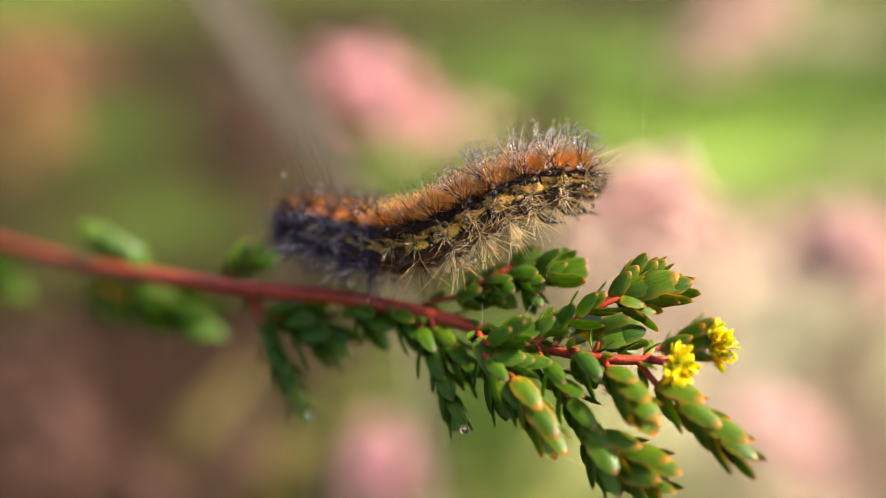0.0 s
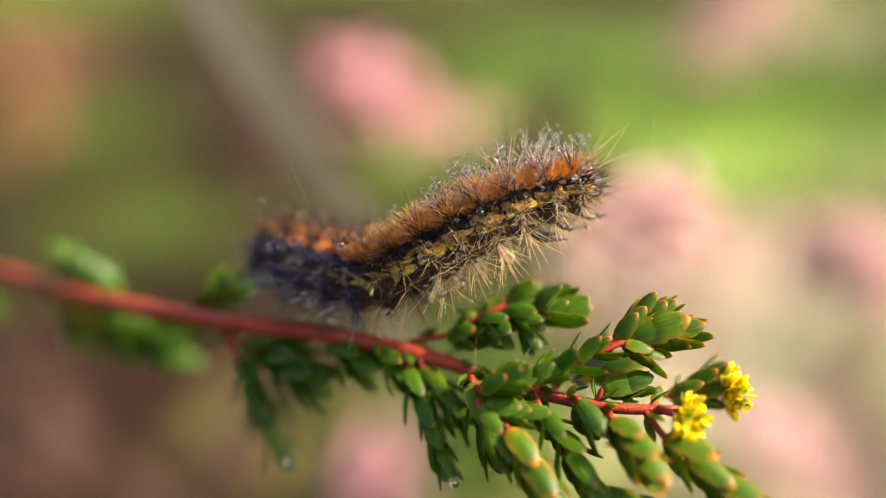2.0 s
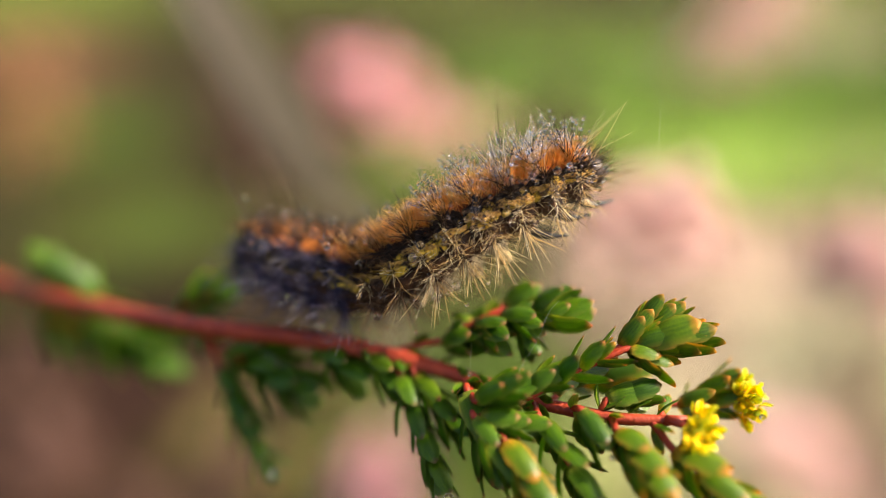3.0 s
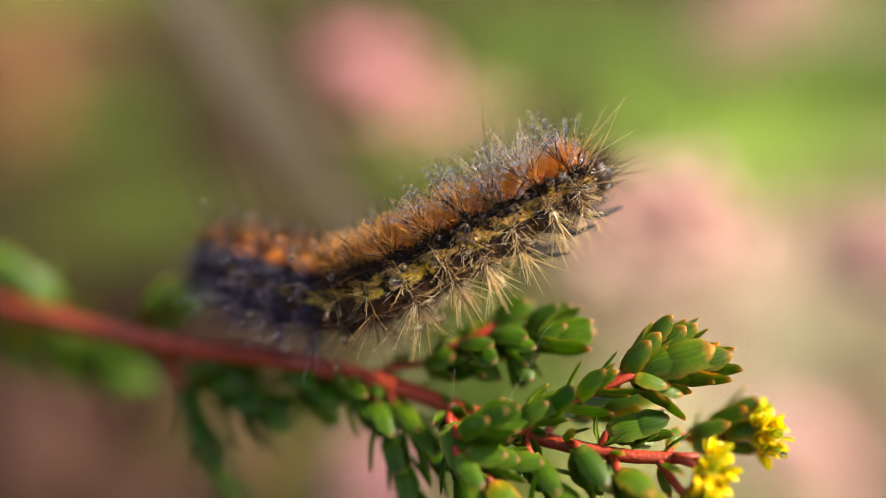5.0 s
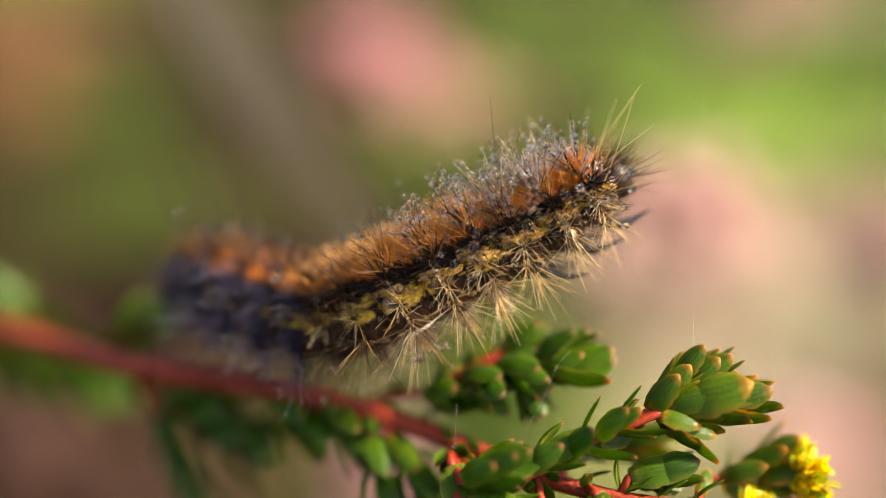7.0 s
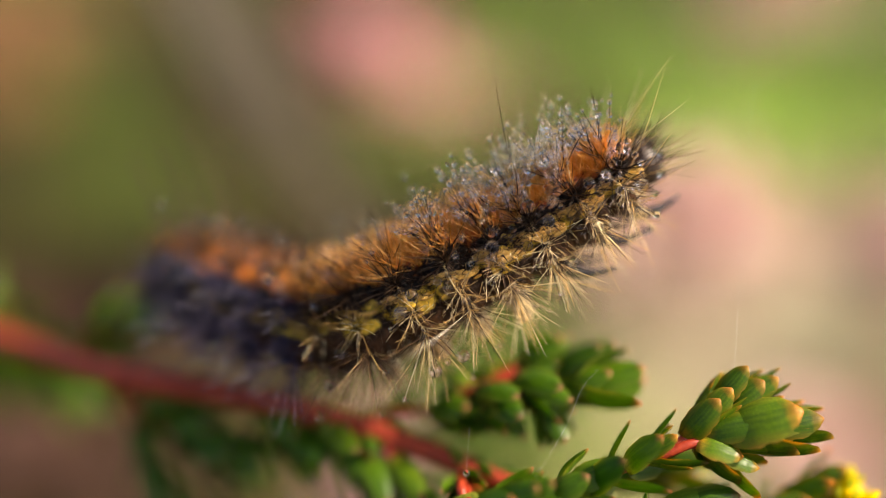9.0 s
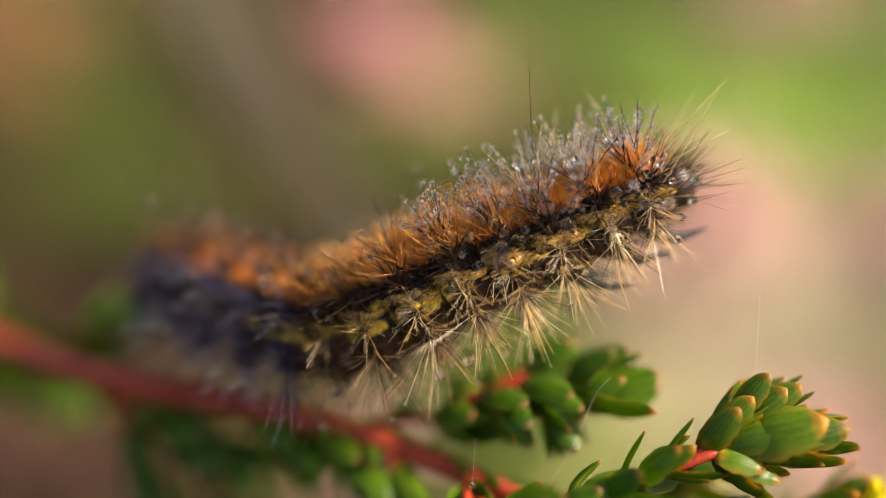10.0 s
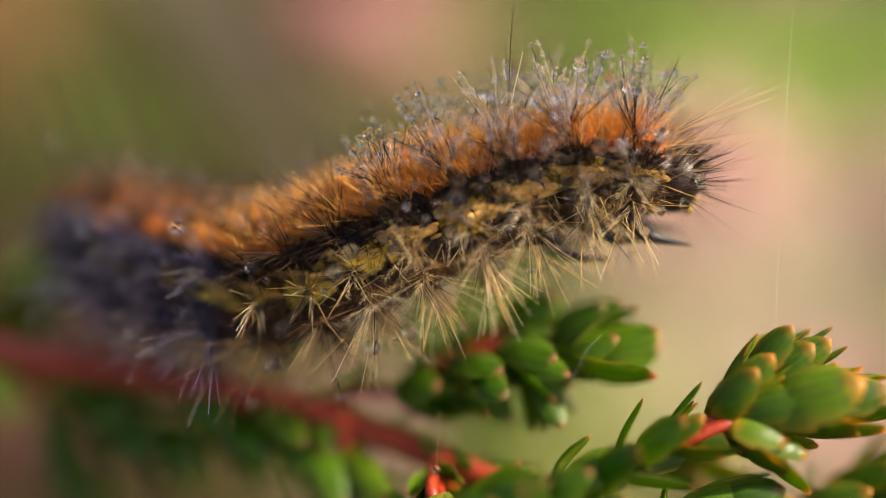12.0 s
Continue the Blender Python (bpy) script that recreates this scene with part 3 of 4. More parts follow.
shoot(14, (2.2, -5.2, 1.2), (3.9, -10.2, 0.0), 5, 2.3, open_by=26, root=(2.21, -5.33, 3.49))
shoot(15, (2.5, -6.3, 0.0), (4.8, -9.9, -0.5), 4, 2.2, open_by=26, root=(2.21, -5.33, 3.49))
shoot(16, (4.0, -7.4, -0.5), (6.7, -11.8, -1.5), 5, 2.3, "young", 24, root=(2.62, -5.54, 3.06))
shoot(17, (5.8, -6.4, 0.4), (9.1, -11.5, -0.8), 4, 2.0, "green", 40, root=(5.71, -5.98, 2.08))
shoot(18, (8.7, -10.8, -0.8), (13.3, -13.2, -1.5), 5, 2.3, "young", 32, root=(7.9, -9.8, -0.6))
shoot(19, (8.4, -10.6, -0.8), (10.0, -14.5, -1.0), 5, 2.3, "green", 30, root=(7.9, -9.8, -0.6))
shoot(20, (10.0, -12.7, -1.0), (13.5, -14.5, -1.5), 4, 2.2, "young", 30, root=(9.5, -11.8, -0.9))
shoot(21, (9.4, -5.7, 1.0), (12.2, -5.3, 1.5), 3, 2.0, "green", 26, root=(9.1, -6.34, 1.09), bud=True)
shoot(22, (9.6, -6.9, -0.4), (12.1, -10.3, -2.5), 5, 2.2, "young", 34, root=(9.59, -6.52, 0.89), bud=True)
shoot(23, (7.9, -6.0, 0.0), (9.5, -8.6, -0.5), 3, 1.9, "green", 34, root=(7.72, -6.21, 1.4), bud=True)
shoot(24, (12.3, -7.7, -0.5), (18.0, -12.6, -2.0), 6, 2.3, "young", 28, root=(11.55, -6.65, 0.62))
shoot(26, (12.91, -6.26, 3), (17.09, -6.26, 3.3), 4, 1.9, "young", 34, 0.3, root=(12.11, -6.61, 0.85))
shoot(27, (14.68, -5.84, 3.5), (17.3, -4.69, 3.5), 3, 1.8, "young", 30, root=(13.96, -6.26, 3.1))
shoot(28, (-3.46, -3.92, 5.21), (-0.88, -6.3, 4.41), 5, 2.4, "dark_green", open_by=40, root=(-3.48, -3.72, 5.33))
shoot(29, (-6.15, -3.71, 6.1), (-3.07, -5.98, 5.3), 5, 2.5, "dark_green", open_by=38, root=(-6.28, -3.28, 5.8))
shoot(30, (-12.43, -4.18, 8.66), (-5.74, -7.35, 7.26), 8, 2.9, "dark_green", open_by=42, root=(-13.65, -2.63, 7.59))
shoot(31, (-12.68, -5.04, 8.78), (-9.11, -12.21, 7.98), 7, 2.1, "dark_green", open_by=34, root=(-13.66, -2.63, 7.59))
shoot(32, (-1.5, -4.84, 4.46), (1.29, -11.68, 2.46), 6, 2.0, "dark_green", open_by=28, root=(-1.68, -4.11, 4.94))
shoot(33, (-0.66, -4.83, 4.2), (2.74, -9.06, 3.4), 5, 2.0, open_by=32, root=(-0.73, -4.32, 4.73))
shoot(34, (-29.97, -2.89, 20.83), (-17.49, -6.39, 17.33), 13, 3.6, "dark_green", open_by=44)
shoot(35, (-23.04, -1.7, 16.38), (-28.55, 1.51, 17.88), 7, 2.4, "dark_green", open_by=40)
shoot(36, (-49.33, -0.6, 35.19), (-40.47, -3.95, 32.19), 7, 3.4, "dark_green", open_by=40)
shoot(37, (-15.98, -2.21, 10.89), (-11.83, 0.04, 9.89), 5, 2.1, "dark_green", open_by=40)
shoot(38, (7.8, -5.4, 4.0), (12.9, -4.9, 5.0), 5, 2.0, "young", root=(6.62, -6.05, 1.94))
shoot(39, (2.7, -5.6, 3.0), (5.4, -6.6, 5.0), 4, 2.0, root=(2.31, -5.33, 3.7))


def flower_tuft(key, centre, root, size, count):
    """A crumpled tuft of little yellow leaves at the end of a short twig."""
    rng = random.Random(key)
    a, b = at(*root), at(*centre)
    m = frame_along(a, b - a, Vector((0, -0.5, 0.85)))
    length = (b - a).length
    v, f = tube([Vector((length * t, 0, 0)) for t in (0, 0.5, 1.0)], [0.00024, 0.0002, 0.00012], 8)
    ob = part("side_shoot", mesh_of("side_shoot", v, f, TWIG), sprig, "twig ending in a crumpled bright yellow tuft", SPRIG @ m)
    for i in range(count):
        d = scatter(rng, Vector((1, 0, 0)), radians(84))
        p = Vector((length, 0, 0)) + d * size * rng.uniform(0.05, 0.62) * MM
        lm = frame_along(p, scatter(rng, d, radians(45)), scatter(rng, Vector((0.2, 0, 1)), radians(80)))
        s = rng.uniform(0.35, 0.7) * MM
        part("leaf", LEAVES["yellow"][rng.randrange(3)], ob, m=lm @ Matrix.Diagonal((s, s * rng.uniform(1.7, 2.8), s * 1.3, 1)))
    return ob


flower_tuft(51, (13.3, -6.8, -0.4), (12.3, -6.5, 0.3), 2.0, 210)
flower_tuft(52, (16.78, -5.95, 2.9), (15.57, -6.23, 3), 2.2, 210)


# ---------------------------------------------------------------- the caterpillar
SEGMENTS, PITCH = 13, 1.70
RADII = (1.1, 1.5, 1.70, 1.78, 1.82, 1.85, 1.85, 1.82, 1.77, 1.68, 1.58, 1.45, 1.2)
TAIL = ((-10.63, 1.77, 7.6), (-8.4, 1.28, 6.5), (-5.92, 0.52, 5.4), (-2.99, 0.09, 4.4))
# the front half through time: seconds, then five points of the body's axis
FRONT = (
    (0, (-0.14, 0.74, 3), (2.31, 2.13, 2.4), (4.75, 3.35, 2.4), (7.28, 4.1, 3), (9.43, 4.01, 4.2)),
    (1, (-0.04, 1.19, 3), (2.45, 2.62, 2.4), (4.8, 3.81, 2.4), (7.22, 4.59, 2.9), (9.21, 4.8, 4)),
    (2, (0.07, 1.74, 3), (2.64, 3.2, 2.4), (4.86, 4.35, 2.3), (7.16, 5.2, 2.8), (8.91, 5.75, 3.6)),
    (3.5, (0.03, 1.65, 3), (2.39, 3.15, 2.4), (4.71, 4.34, 2.3), (7.08, 5.7, 2.7), (9.08, 6.5, 3.4)),
    (5.5, (0.17, 1.2, 2.9), (2.52, 2.55, 2.6), (4.57, 3.6, 2.5), (6.89, 5.05, 2.6), (8.85, 6.05, 2.9)),
    (7, (-0.02, 1.29, 2.9), (2.37, 2.61, 2.6), (4.48, 3.6, 2.6), (6.84, 5.05, 2.7), (8.87, 6.44, 3)),
    (9, (-0.31, 1.18, 3), (2.01, 2.59, 2.7), (4.31, 3.8, 2.7), (6.58, 5.53, 2.8), (8.5, 7, 3.1)),
    (10.5, (-0.16, 1.35, 3.3), (2.21, 2.64, 2.9), (4.53, 3.6, 2.8), (7.05, 4.84, 2.9), (9.21, 5.62, 3.1)),
    (12, (-0.72, 0.86, 3.8), (1.77, 2.05, 3.1), (4.30, 3.12, 3), (6.85, 3.90, 3.0), (9.20, 3.80, 2.9)),
)


def spine(t):
    """The body's axis at t seconds, as a fine line in millimetres of the plan."""
    i = max(k for k in range(len(FRONT)) if FRONT[k][0] <= t + 1e-6)
    j = min(i + 1, len(FRONT) - 1)
    f = 0 if i == j else (t - FRONT[i][0]) / (FRONT[j][0] - FRONT[i][0])
    f = f * f * (3 - 2 * f)
    front = [Vector(p).lerp(Vector(q), f) for p, q in zip(FRONT[i][1:], FRONT[j][1:])]
    ahead = front[-1] + (front[-1] - front[-2]) * 0.8
    return smooth_line([*TAIL, *front, ahead], 14)


def along(line, s):
    """The place s millimetres along a line, and the way it runs there."""
    for a, b in zip(line, line[1:]):
        step = (b - a).length
        if s <= step:
            return a.lerp(b, s / step), (b - a).normalized()
        s -= step
    return line[-1], (line[-1] - line[-2]).normalized()


def body_pose(t, s):
    line = spine(t)
    (p, _), (_, d0), (_, d1) = along(line, s), along(line, max(0, s - 0.5)), along(line, s + 0.5)
    d = d0 + d1
    return frame_along(at(*p), SIDE * d.x + UP * d.y + BEHIND * d.z, Vector((0, 0.22, 1)))


caterpillar = empty("caterpillar", Matrix.Translation(at(-5.0, -2.2, 3.0)))
tagged(caterpillar, "hairy black and orange caterpillar beaded with dew on a sprig", "caterpillar")
HOME = caterpillar.matrix_basis.inverted()
# warts round a segment: degrees from the back, then the sort of bristles on it
WARTS = ((20, "back"), (52, "upper"), (84, "side"), (112, "lower"), (138, "belly"))


def on_body(k, x, turn):
    r = RADII[k] * MM * (1 - 0.085 * (x / 0.8) ** 2)
    a = radians(turn)
    return Vector((x * MM, math.sin(a) * r, math.cos(a) * r)), Vector((0.15 * x, math.sin(a), math.cos(a))).normalized()


def segment_mesh(k):
    verts, faces, rings, sides = [], [], 13, 40
    for i in range(rings):
        x = -1.06 + 2.12 * i / (rings - 1)
        shrink = (0.55, 0.90, 0.985, 1)[min(i, rings - 1 - i, 3)]
        for j in range(sides):
            turn = 360 * j / sides
            p, nrm = on_body(k, x, turn)
            folded = turn if turn <= 180 else 360 - turn
            lump = sum(0.17 * math.exp(-((folded - w) / 9) ** 2 - (x / 0.28) ** 2) for w, _ in WARTS)
            lump += 0.05 * noise.noise((x * 2.2 + k * 7, math.cos(radians(turn)) * 3, math.sin(radians(turn)) * 3))
            crease = -0.07 * math.exp(-((abs(x) - 0.55) / 0.09) ** 2)
            verts.append(Vector((p.x, p.y * shrink, p.z * shrink)) + nrm * (lump + crease) * MM)
    for i in range(rings - 1):
        for j in range(sides):
            j2 = (j + 1) % sides
            faces.append((i * sides + j, (i + 1) * sides + j, (i + 1) * sides + j2, i * sides + j2))
    faces.append(tuple(range(sides)))
    faces.append(tuple(range((rings - 1) * sides, rings * sides))[::-1])
    return mesh_of("body_segment", verts, faces, SKIN if k > 3 else SKIN_SHADED)


def tufts(k, rng):
    """Bristles of a segment by colour, and where dew can hang on them."""
    rows, dew, beads = {"orange": [], "dark": [], "gold": [], "grey": []}, [], []
    down = Vector((0, 0, -1))
    front = k / (SEGMENTS - 1)

    def add(kind, base, d, length, r, droop=0.15, wet=0.0, strung=0.0):
        # dark bristles low on the rear take the bluish colour of shade
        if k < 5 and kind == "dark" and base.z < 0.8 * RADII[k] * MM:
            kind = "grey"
        bend = (Vector((rng.uniform(-1, 1), rng.uniform(-1, 1), rng.uniform(-1, 1))) * 0.25 + down * droop)
        rows[kind].append((base, d, length * MM, r * MM, bend))
        if wet > 0.25 and k >= 8 and rng.random() < 0.5:
            for f in (0.5, 0.78, 1.0)[rng.randrange(3):]:
                beads.append((base + (d * f + bend * 0.45 * f * f) * length * MM, rng.uniform(0.075, 0.12)))
        if strung and rng.random() < strung:
            f = 0.4
            while f < 1.0:
                beads.append((base + (d * f + bend * 0.45 * f * f) * length * MM, rng.choice((0.06, 0.07, 0.08, 0.10, 0.12))))
                f += rng.uniform(0.26, 0.60) / length
        if rng.random() < wet:
            f = rng.uniform(0.55, 1.0)
            dew.append(base + (d * f + bend * 0.45 * f * f) * length * MM)

    wet = 0.12 + 0.88 * front * front
    for sign in (1, -1):
        for turn, kind in WARTS:
            base, nrm = on_body(k, rng.uniform(-0.12, 0.12), sign * (turn + rng.uniform(-4, 4)))
            base = base + nrm * 0.12 * MM
            spot = lambda size: base + Vector((rng.uniform(-1, 1), rng.uniform(-1, 1), rng.uniform(-1, 1))) * size * MM
            if kind == "back":
                for _ in range(130 if k > 4 else 50):
                    b, q = on_body(k, max(-0.95, min(0.95, rng.gauss(0, 0.52))), sign * rng.uniform(2, 38))
                    add("orange", b, scatter(rng, q, radians(36)), rng.uniform(0.7, 1.35 + (0.4 if 3 < k < 10 else 0)), 0.02, 0.0, 0.08 * wet)
                for _ in range(16 if k > 4 else 44):
                    add("dark", spot(0.15), scatter(rng, nrm, radians(50)), rng.uniform(0.9, 2.4 + (0.5 if k > 9 else 0)), 0.022, 0.0, 0.5 * wet)
                for _ in range(9):
                    add("gold" if k > 8 else "grey", spot(0.2), scatter(rng, nrm, radians(50)), rng.uniform(0.9, 1.9 + (0.8 if k > 9 else 0)), 0.016, 0.0, (0.9 if k > 7 else 0.4) * wet)
                for _ in range((0, 0, 0, 0, 0, 1, 2, 3, 6, 9, 14, 17, 14)[k]):
                    add("dark" if k < 10 else rng.choice(("dark", "dark", "gold")), spot(0.5), scatter(rng, nrm + Vector((0, 0, 0.8)), radians(34)), rng.uniform(1.2, 1.9 + 0.7 * front), 0.015, 0.0, 0.2, 1.0)
            elif kind == "upper":
                for _ in range(34 if k > 4 else 44):
                    add("dark", spot(0.16), scatter(rng, nrm, radians(66)), rng.uniform(0.7, 1.8), 0.023, 0.0, (0.12 if k < 8 else 0.22) * wet)
                for _ in range(14):
                    add("grey", spot(0.2), scatter(rng, nrm, radians(62)), rng.uniform(0.8, 1.6), 0.016, 0.0, 0.2 * wet)
            elif kind == "side":
                for _ in range(40 if k > 4 else 36):
                    add("gold" if k > 4 and rng.random() < 0.3 + 0.3 * front else "dark", spot(0.16), scatter(rng, nrm, radians(70)), rng.uniform(0.6, 1.5), rng.uniform(0.011, 0.017), 0.05, (0.12 if k < 7 else 0.22) * wet)
                for _ in range(6 if k > 4 else 16):
                    add("grey", spot(0.2), scatter(rng, nrm, radians(64)), rng.uniform(0.7, 1.6), 0.018, 0.05, 0.14 * wet)
            elif kind == "lower":
                for _ in range(44 if k < 10 else 18):
                    add("dark" if rng.random() < 0.22 else "gold" if rng.random() < 2.4 * front - 1.0 else "grey", spot(0.17), scatter(rng, nrm + down * 0.45, radians(66)), rng.uniform(1.2, 3.3 if 3 < k < 9 else 2.9), rng.uniform(0.009, 0.015), 0.04, 0.07 * wet)
                for _ in range(10):
                    add("dark", spot(0.18), scatter(rng, nrm, radians(60)), rng.uniform(0.8, 1.9), 0.02, 0.12, 0.08)
                for _ in range(30 if k < 5 else 0):
                    add("grey", spot(0.4), scatter(rng, nrm + down * 0.2, radians(75)), rng.uniform(1.2, 2.9), 0.02, 0.05, 0.04)
            else:
                for _ in range(24 if k < 10 else 12):
                    add("gold" if k > 6 else "grey", spot(0.3), scatter(rng, nrm + down * 0.4, radians(48)), rng.uniform(0.8, 2.2), 0.015, 0.06, 0.03)
    # short velvet between the warts
    for _ in range(260):
        side = rng.choice((1, -1))
        turn = rng.uniform(46, 132)
        b, q = on_body(k, rng.uniform(-0.85, 0.85), side * turn)
        kind = "grey" if k < 5 else "gold" if k > 6 and turn > 84 and rng.random() < 0.3 else rng.choice(("dark", "grey"))
        add(kind, b, scatter(rng, q + down * 0.25, radians(58)), rng.uniform(0.35, 0.95), 0.012, 0.05)
    for _ in range(320 if k > 4 else 160):
        b, q = on_body(k, rng.uniform(-0.95, 0.95), rng.choice((1, -1)) * rng.uniform(42, 72))
        add("dark", b, scatter(rng, q, radians(50)), rng.uniform(0.22, 0.6), 0.016, 0.05)
    return rows, dew, beads


def claw(k, sign):
    """A jointed true leg: a stout base and a pointed claw that reaches forward."""
    drop = {12: (-1.40, -1.46), 11: (-1.62, -1.84), 10: (-1.80, -2.30)}[k]
    line = smooth_line([Vector((-0.1, 0.45 * sign, -0.85)) * MM, Vector((0.15, 0.66 * sign, -1.25)) * MM, Vector((0.80, 0.80 * sign, drop[0] - 0.2)) * MM, Vector((2.0, 0.75 * sign, drop[1] - 0.3)) * MM], 5)
    n = len(line)
    v, f = tube(line, [(0.36 * (1 - i / (n - 1)) ** 0.8 * (1.12 if i in (5, 10) else 1.0) + 0.025) * MM for i in range(n)], 10)
    return mesh_of("leg", v, f, CLAW)


def foot(sign, long):
    line = [Vector((0, 0.55 * sign, -0.9)) * MM, Vector((0, 0.90 * sign, -1.4)) * MM, Vector((0, 0.92 * sign, -1.4 - long * 0.6)) * MM, Vector((0, 0.72 * sign, -1.4 - long)) * MM]
    v, f = tube(line, [0.74 * MM, 0.64 * MM, 0.44 * MM, 0.36 * MM], 14, 0.04, 3)
    return mesh_of("proleg", v, f, FLESH)


def side_patch(k, sign, rng):
    """A lumpy yellow bar along the side, made of little swellings."""
    size = (0, 0, 0, 0, 0.2, 0.25, 0.35, 0.5, 0.8, 1.0, 1.15, 1.0, 0.5)[k]
    pieces = []
    for i in range(int(60 * size) + 12):
        x = rng.uniform(-0.8, 0.8)
        p, nrm = on_body(k, x, sign * (68 + 12 * x + rng.gauss(0, 3.4 * size)))
        r = rng.uniform(0.05, 0.10)
        pieces.append(blob(BALL2, p + nrm * rng.uniform(0.0, 0.09) * MM, (r * 2.4 * MM, r * 0.9 * MM, r * 0.8 * MM)))
    return mesh_of("side_patch", *join(pieces), YOLK)


DROP = mesh_of("dewdrop", *BALL3, WATER)
MOVERS = []
TUFTS = (("orange", "dorsal_tuft", ORANGE, "dense orange hair"), ("dark", "dark_bristles", DARK, "stiff black bristles"),
         ("gold", "pale_bristles", GOLD, "pale golden bristles"), ("grey", "grey_bristles", GREY, "fine grey bristles"))


def build_segment(k):
    rng = random.Random(100 + k)
    seg = part("body_segment", segment_mesh(k), caterpillar, "black skin with a yellow side stripe" if k > 3 else "black skin, coloured dark for shade")
    MOVERS.append((seg, 0.6 + PITCH * k))
    rows, dew, beads = tufts(k, rng)
    extra(k, rng, rows)
    for key, name, mat, label in TUFTS:
        v, f = hairs(rows[key])
        part(name, mesh_of(name, v, f, GREY_SHADED if key == "grey" and k < 5 else ORANGE_SHADED if key == "orange" and k < 4 else mat, False), seg, "fine grey bristles, coloured bluish for shade" if key == "grey" and k < 5 else label)
    if k == 7:
        # the lens keeps to the dew on this segment
        p, nrm = on_body(k, 0.1, -60)
        cam.data.dof.focus_object = part("dewdrop", DROP, seg, m=Matrix.Translation(p + nrm * 0.35 * MM) @ Matrix.Diagonal((0.13 * MM, 0.13 * MM, 0.13 * MM, 1)))
    rng.shuffle(dew)
    for p in dew[:22 if k < 7 else 30]:
        r = rng.choice((0.09, 0.10, 0.11, 0.12, 0.13, 0.14, 0.17, 0.23)) * MM
        part("dewdrop", DROP, seg, m=Matrix.Translation(p) @ Matrix.Diagonal((r, r, r, 1)))
    for _ in range((0, 4, 2, 0, 0, 1, 2, 3, 7, 11, 16, 17, 14)[k]):
        p, nrm = on_body(k, rng.uniform(-0.8, 0.8), -rng.uniform(8, 110) if k > 4 else -rng.uniform(38, 62))
        r = rng.choice((0.11, 0.12, 0.13, 0.14, 0.15, 0.17, 0.19, 0.22, 0.26) if k > 4 else (0.24, 0.29, 0.34)) * MM
        part("dewdrop", DROP, seg, m=Matrix.Translation(p + nrm * (rng.uniform(0.15, 0.25 + 0.06 * k) if k > 4 else 0.9) * MM) @ Matrix.Diagonal((r, r, r * 1.05, 1)))
    fine = [blob(BALL2, p, rng.uniform(0.065, 0.11) * MM) for p in dew[22:64]] + [blob(BALL2, p, q * MM) for p, q in beads]
    if fine:
        v, f = join(fine)
        tagged(part("fine_dew", mesh_of("fine_dew", v, f, WATER), seg, "tiny clear water beads"), kind="stuff")
    for sign in (1, -1):
        if k > 3:
            part("side_patch", side_patch(k, sign, rng), seg, "bright yellow raised side patch")
        if k >= 10:
            part("leg", claw(k, sign), seg, "glossy black pointed leg")
        elif k in (0, 6, 7, 8, 9):
            part("proleg", foot(sign, 0.8 if k == 9 else 0.65), seg, "fleshy pale proleg")


def extra(k, rng, rows):
    """The few very long hairs, and the bristles that point forward over the head."""
    def add(kind, x, turn, d, length, r):
        b, _ = on_body(k, x, turn)
        rows[kind].append((b, Vector(d), length * MM, r * MM, Vector((rng.uniform(-0.3, 0.3), 0, rng.uniform(-0.1, 0.3)))))

    if k in (0, 1, 2):
        for _ in range(3):
            add("dark", 0, rng.uniform(-30, 30), (rng.uniform(-0.75, -0.25), rng.uniform(-0.3, 0.1), 1), rng.uniform(4.0, 6.0), 0.05)
        if k == 0:
            for _ in range(22):
                add(rng.choice(("dark", "grey")), -0.5, rng.uniform(-120, 120), (-1, rng.uniform(-0.8, 0.8), rng.uniform(-0.3, 0.8)), rng.uniform(1.2, 2.6), 0.016)
    if k == 10:
        add("dark", 0, -10, (0.35, 0.1, 1), 6.0, 0.017)
    if k == 12:
        for _ in range(90):
            add(rng.choice(("dark", "dark", "grey", "gold")), 0.55, rng.uniform(-125, 125), (1, rng.uniform(-0.7, 0.7), rng.uniform(-0.45, 0.95)), rng.uniform(1.3, 2.5), 0.014)
        for _ in range(7):
            add("gold", 0.5, rng.uniform(-80, 80), (1, rng.uniform(-0.5, 0.5), rng.uniform(0.0, 0.9)), rng.uniform(2.8, 4.2), 0.018)


for k in range(SEGMENTS):
    build_segment(k)


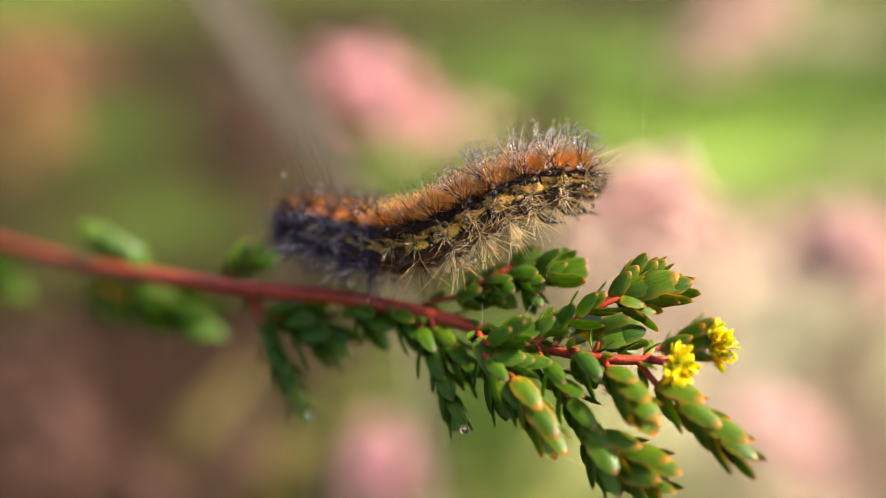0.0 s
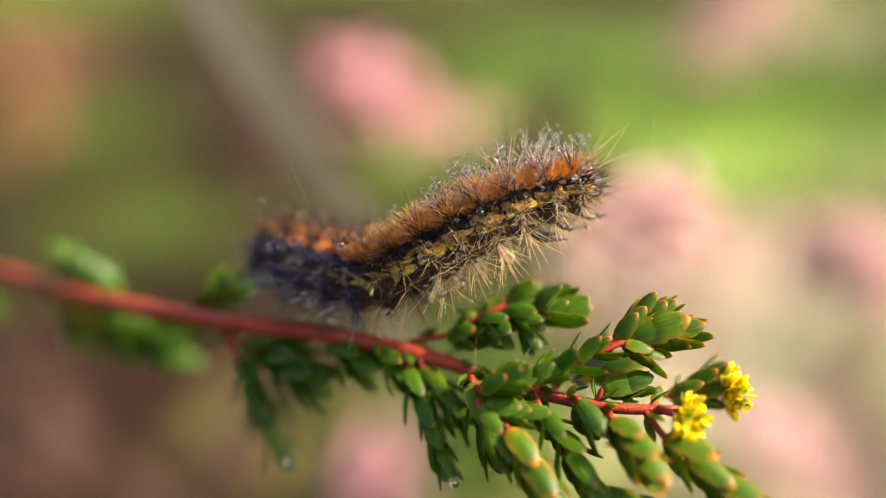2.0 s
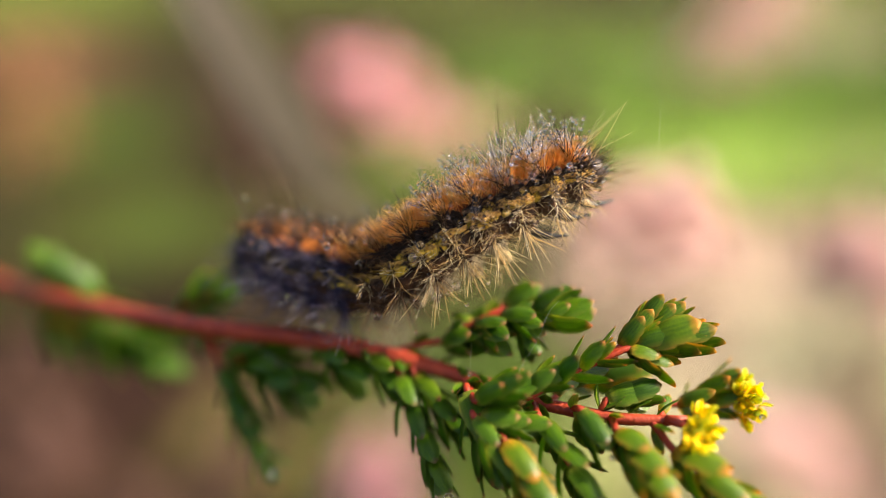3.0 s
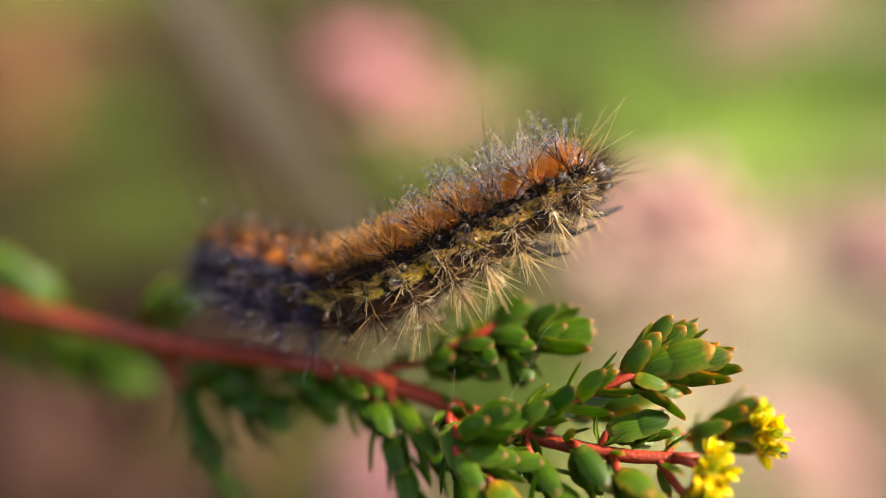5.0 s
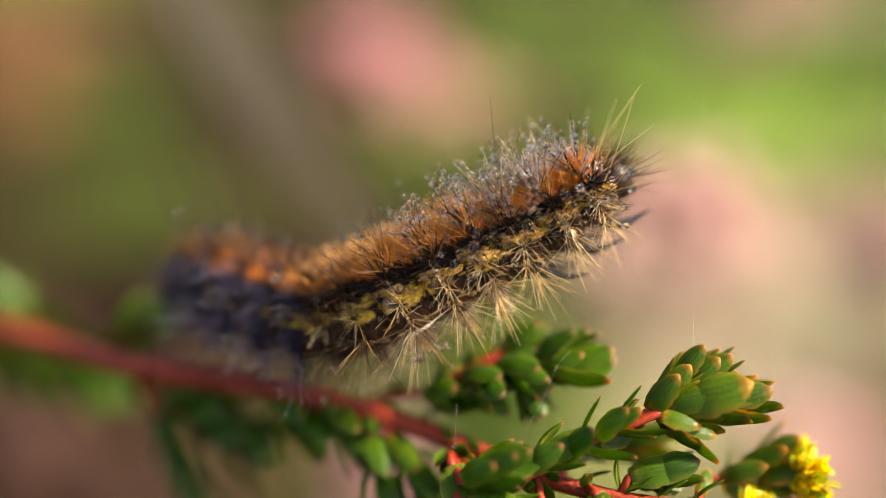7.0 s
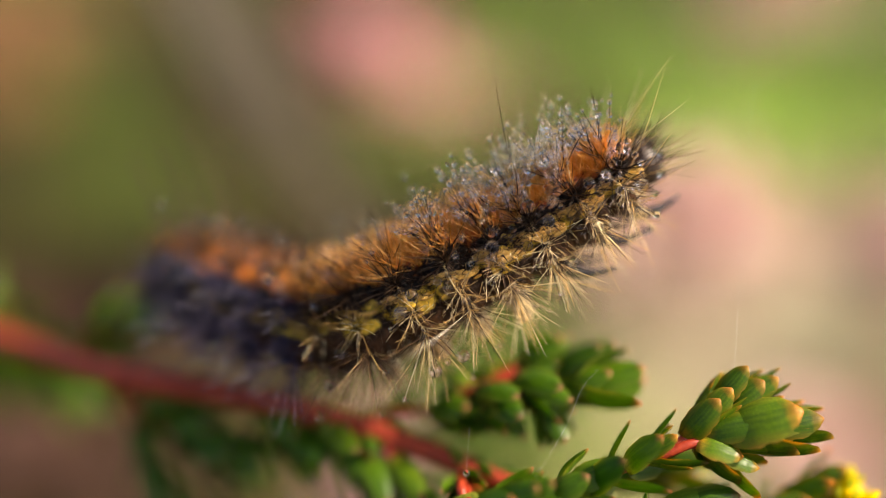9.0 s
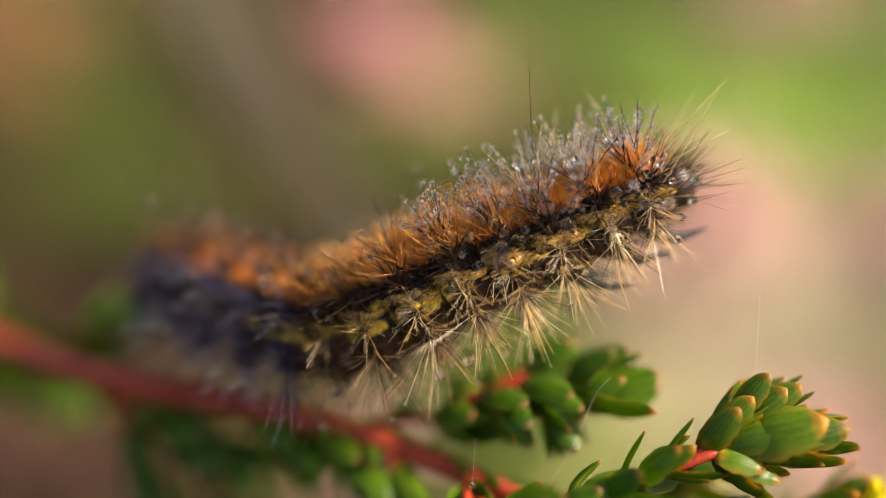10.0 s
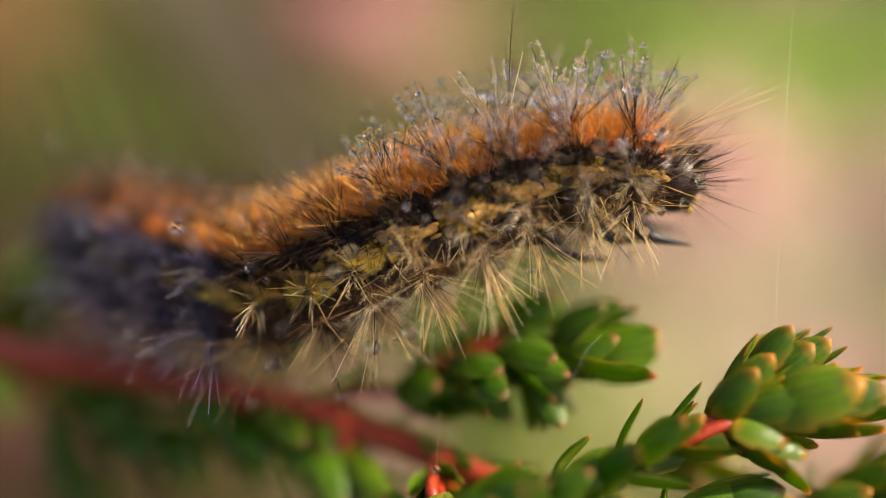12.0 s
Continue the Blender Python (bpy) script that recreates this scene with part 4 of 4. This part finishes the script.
def build_head():
    rng = random.Random(77)
    pieces = [blob(BALL3, Vector((0, 0.27, 0.0)) * MM, Vector((0.76, 0.66, 0.90)) * MM), blob(BALL3, Vector((0, -0.27, 0.0)) * MM, Vector((0.76, 0.66, 0.90)) * MM)]
    v, f = join(pieces)
    head = part("head", mesh_of("head", v, f, HEAD), caterpillar, "glossy black head")
    MOVERS.append((head, 0.6 + PITCH * SEGMENTS - 0.35))
    v, f = blob(BALL2, Vector((0.56, 0, -0.34)) * MM, Vector((0.26, 0.42, 0.40)) * MM)
    part("face_plate", mesh_of("face_plate", v, f, FACE), head, "yellow face plate")
    v, f = join([blob(BALL2, Vector((0.52, 0.17, -0.74)) * MM, Vector((0.2, 0.16, 0.22)) * MM), blob(BALL2, Vector((0.52, -0.17, -0.74)) * MM, Vector((0.2, 0.16, 0.22)) * MM)])
    part("jaw", mesh_of("jaw", v, f, FACE), head, "brownish jaws")
    rows = []
    for _ in range(46):
        d = Vector((rng.uniform(0.1, 1), rng.uniform(-0.9, 0.9), rng.uniform(-0.6, 1))).normalized()
        rows.append((Vector((d.x * 0.7, d.y * 0.85, d.z * 0.85)) * MM, d, rng.uniform(0.7, 2.4) * MM, 0.012 * MM, Vector((0.1, 0, 0.1))))
    v, f = hairs(rows)
    part("bristles", mesh_of("bristles", v, f, GREY, False), head, "fine grey bristles")
    rows = []
    for _ in range(70):
        d = Vector((rng.uniform(-0.3, 1), rng.uniform(-1, 1), rng.uniform(-0.2, 1))).normalized()
        rows.append((Vector((d.x * 0.66, d.y * 0.85, d.z * 0.8)) * MM, scatter(rng, d + Vector((0.5, 0, 0.2)), radians(25)), rng.uniform(0.5, 1.3) * MM, 0.017 * MM, Vector((0.1, 0, -0.1))))
    v, f = hairs(rows)
    part("dark_bristles", mesh_of("dark_bristles", v, f, DARK, False), head, "stiff black bristles")
    for _ in range(9):
        d = Vector((rng.uniform(0.0, 1), -rng.uniform(0.1, 1), rng.uniform(-0.3, 1))).normalized()
        r = rng.choice((0.09, 0.11, 0.13, 0.16)) * MM
        part("dewdrop", DROP, head, m=Matrix.Translation(Vector((d.x * 0.85, d.y * 1.0, d.z * 1.0)) * MM + d * 0.1 * MM) @ Matrix.Diagonal((r, r, r, 1)))


build_head()


# ---------------------------------------------------------------- silk and single drops
def silk(points, thick=0.0026):
    line = smooth_line([at(*p) for p in points], 6)
    o = line[0]
    v, f = tube([p - o for p in line], [thick * MM] * len(line), 5)
    ob = new("silk_thread", mesh_of("silk_thread", v, f, SILK))
    ob.location = o
    tagged(ob, "fine pale silk thread strung between the shoots", "silk thread", group="silk threads")


silk([(4.6, -4.2, -0.6), (5.7, -2.6, 0.2), (6.4, -1.2, 0.9), (7.0, -0.6, 1.3)])
silk([(2.35, -4.38, 0.75), (2.38, -3.6, 0.9), (2.42, -2.8, 1.0)], 0.003)
silk([(6.5, -11.7, -1.5), (8.0, -12.4, -1.3), (9.0, -12.7, -1.1)])
silk([(11.9, -0.6, 1.2), (12.0, 3.0, 1.5), (12.2, 6.5, 1.9), (12.4, 10.0, 2.2)], 0.003)
silk([(11.8, -10.2, -2.3), (13.0, -10.0, -1.8), (14.2, -9.9, -1.4)])


def sprig_drop(place, r):
    ob = new("dewdrop", DROP)
    ob.matrix_basis = Matrix.Translation(at(*place)) @ Matrix.Diagonal((r * MM, r * MM, r * MM, 1))
    tagged(ob, "clear round dewdrop resting on the heather sprig", "dewdrop", group="dewdrops on the sprig")


sprig_drop((2.35, -4.42, 0.75), 0.12)
sprig_drop((10.75, -2.05, 0.75), 0.07)
sprig_drop((1.3, -10.85, 0.95), 0.3)
sprig_drop((2.8, -8.5, 1.9), 0.22)
sprig_drop((-8.7, -10.9, 5.7), 0.34)
sprig_drop((9.4, -8.3, -0.6), 0.16)
sprig_drop((11.9, -10.0, -2.6), 0.2)
sprig_drop((11.3, -9.3, -2.3), 0.2)
sprig_drop((14.3, -7.6, -0.6), 0.14)
sprig_drop((17.2, -6.4, 0.4), 0.16)


# ---------------------------------------------------------------- what moves
def motions():
    times = [i * 0.5 for i in range(25)]
    for ob, s in MOVERS:
        # it draws itself together a little at the end
        walk(ob, [(t, HOME @ body_pose(t, s * (1 - 0.02 * max(0, t - 10.5)))) for t in times])


motions()
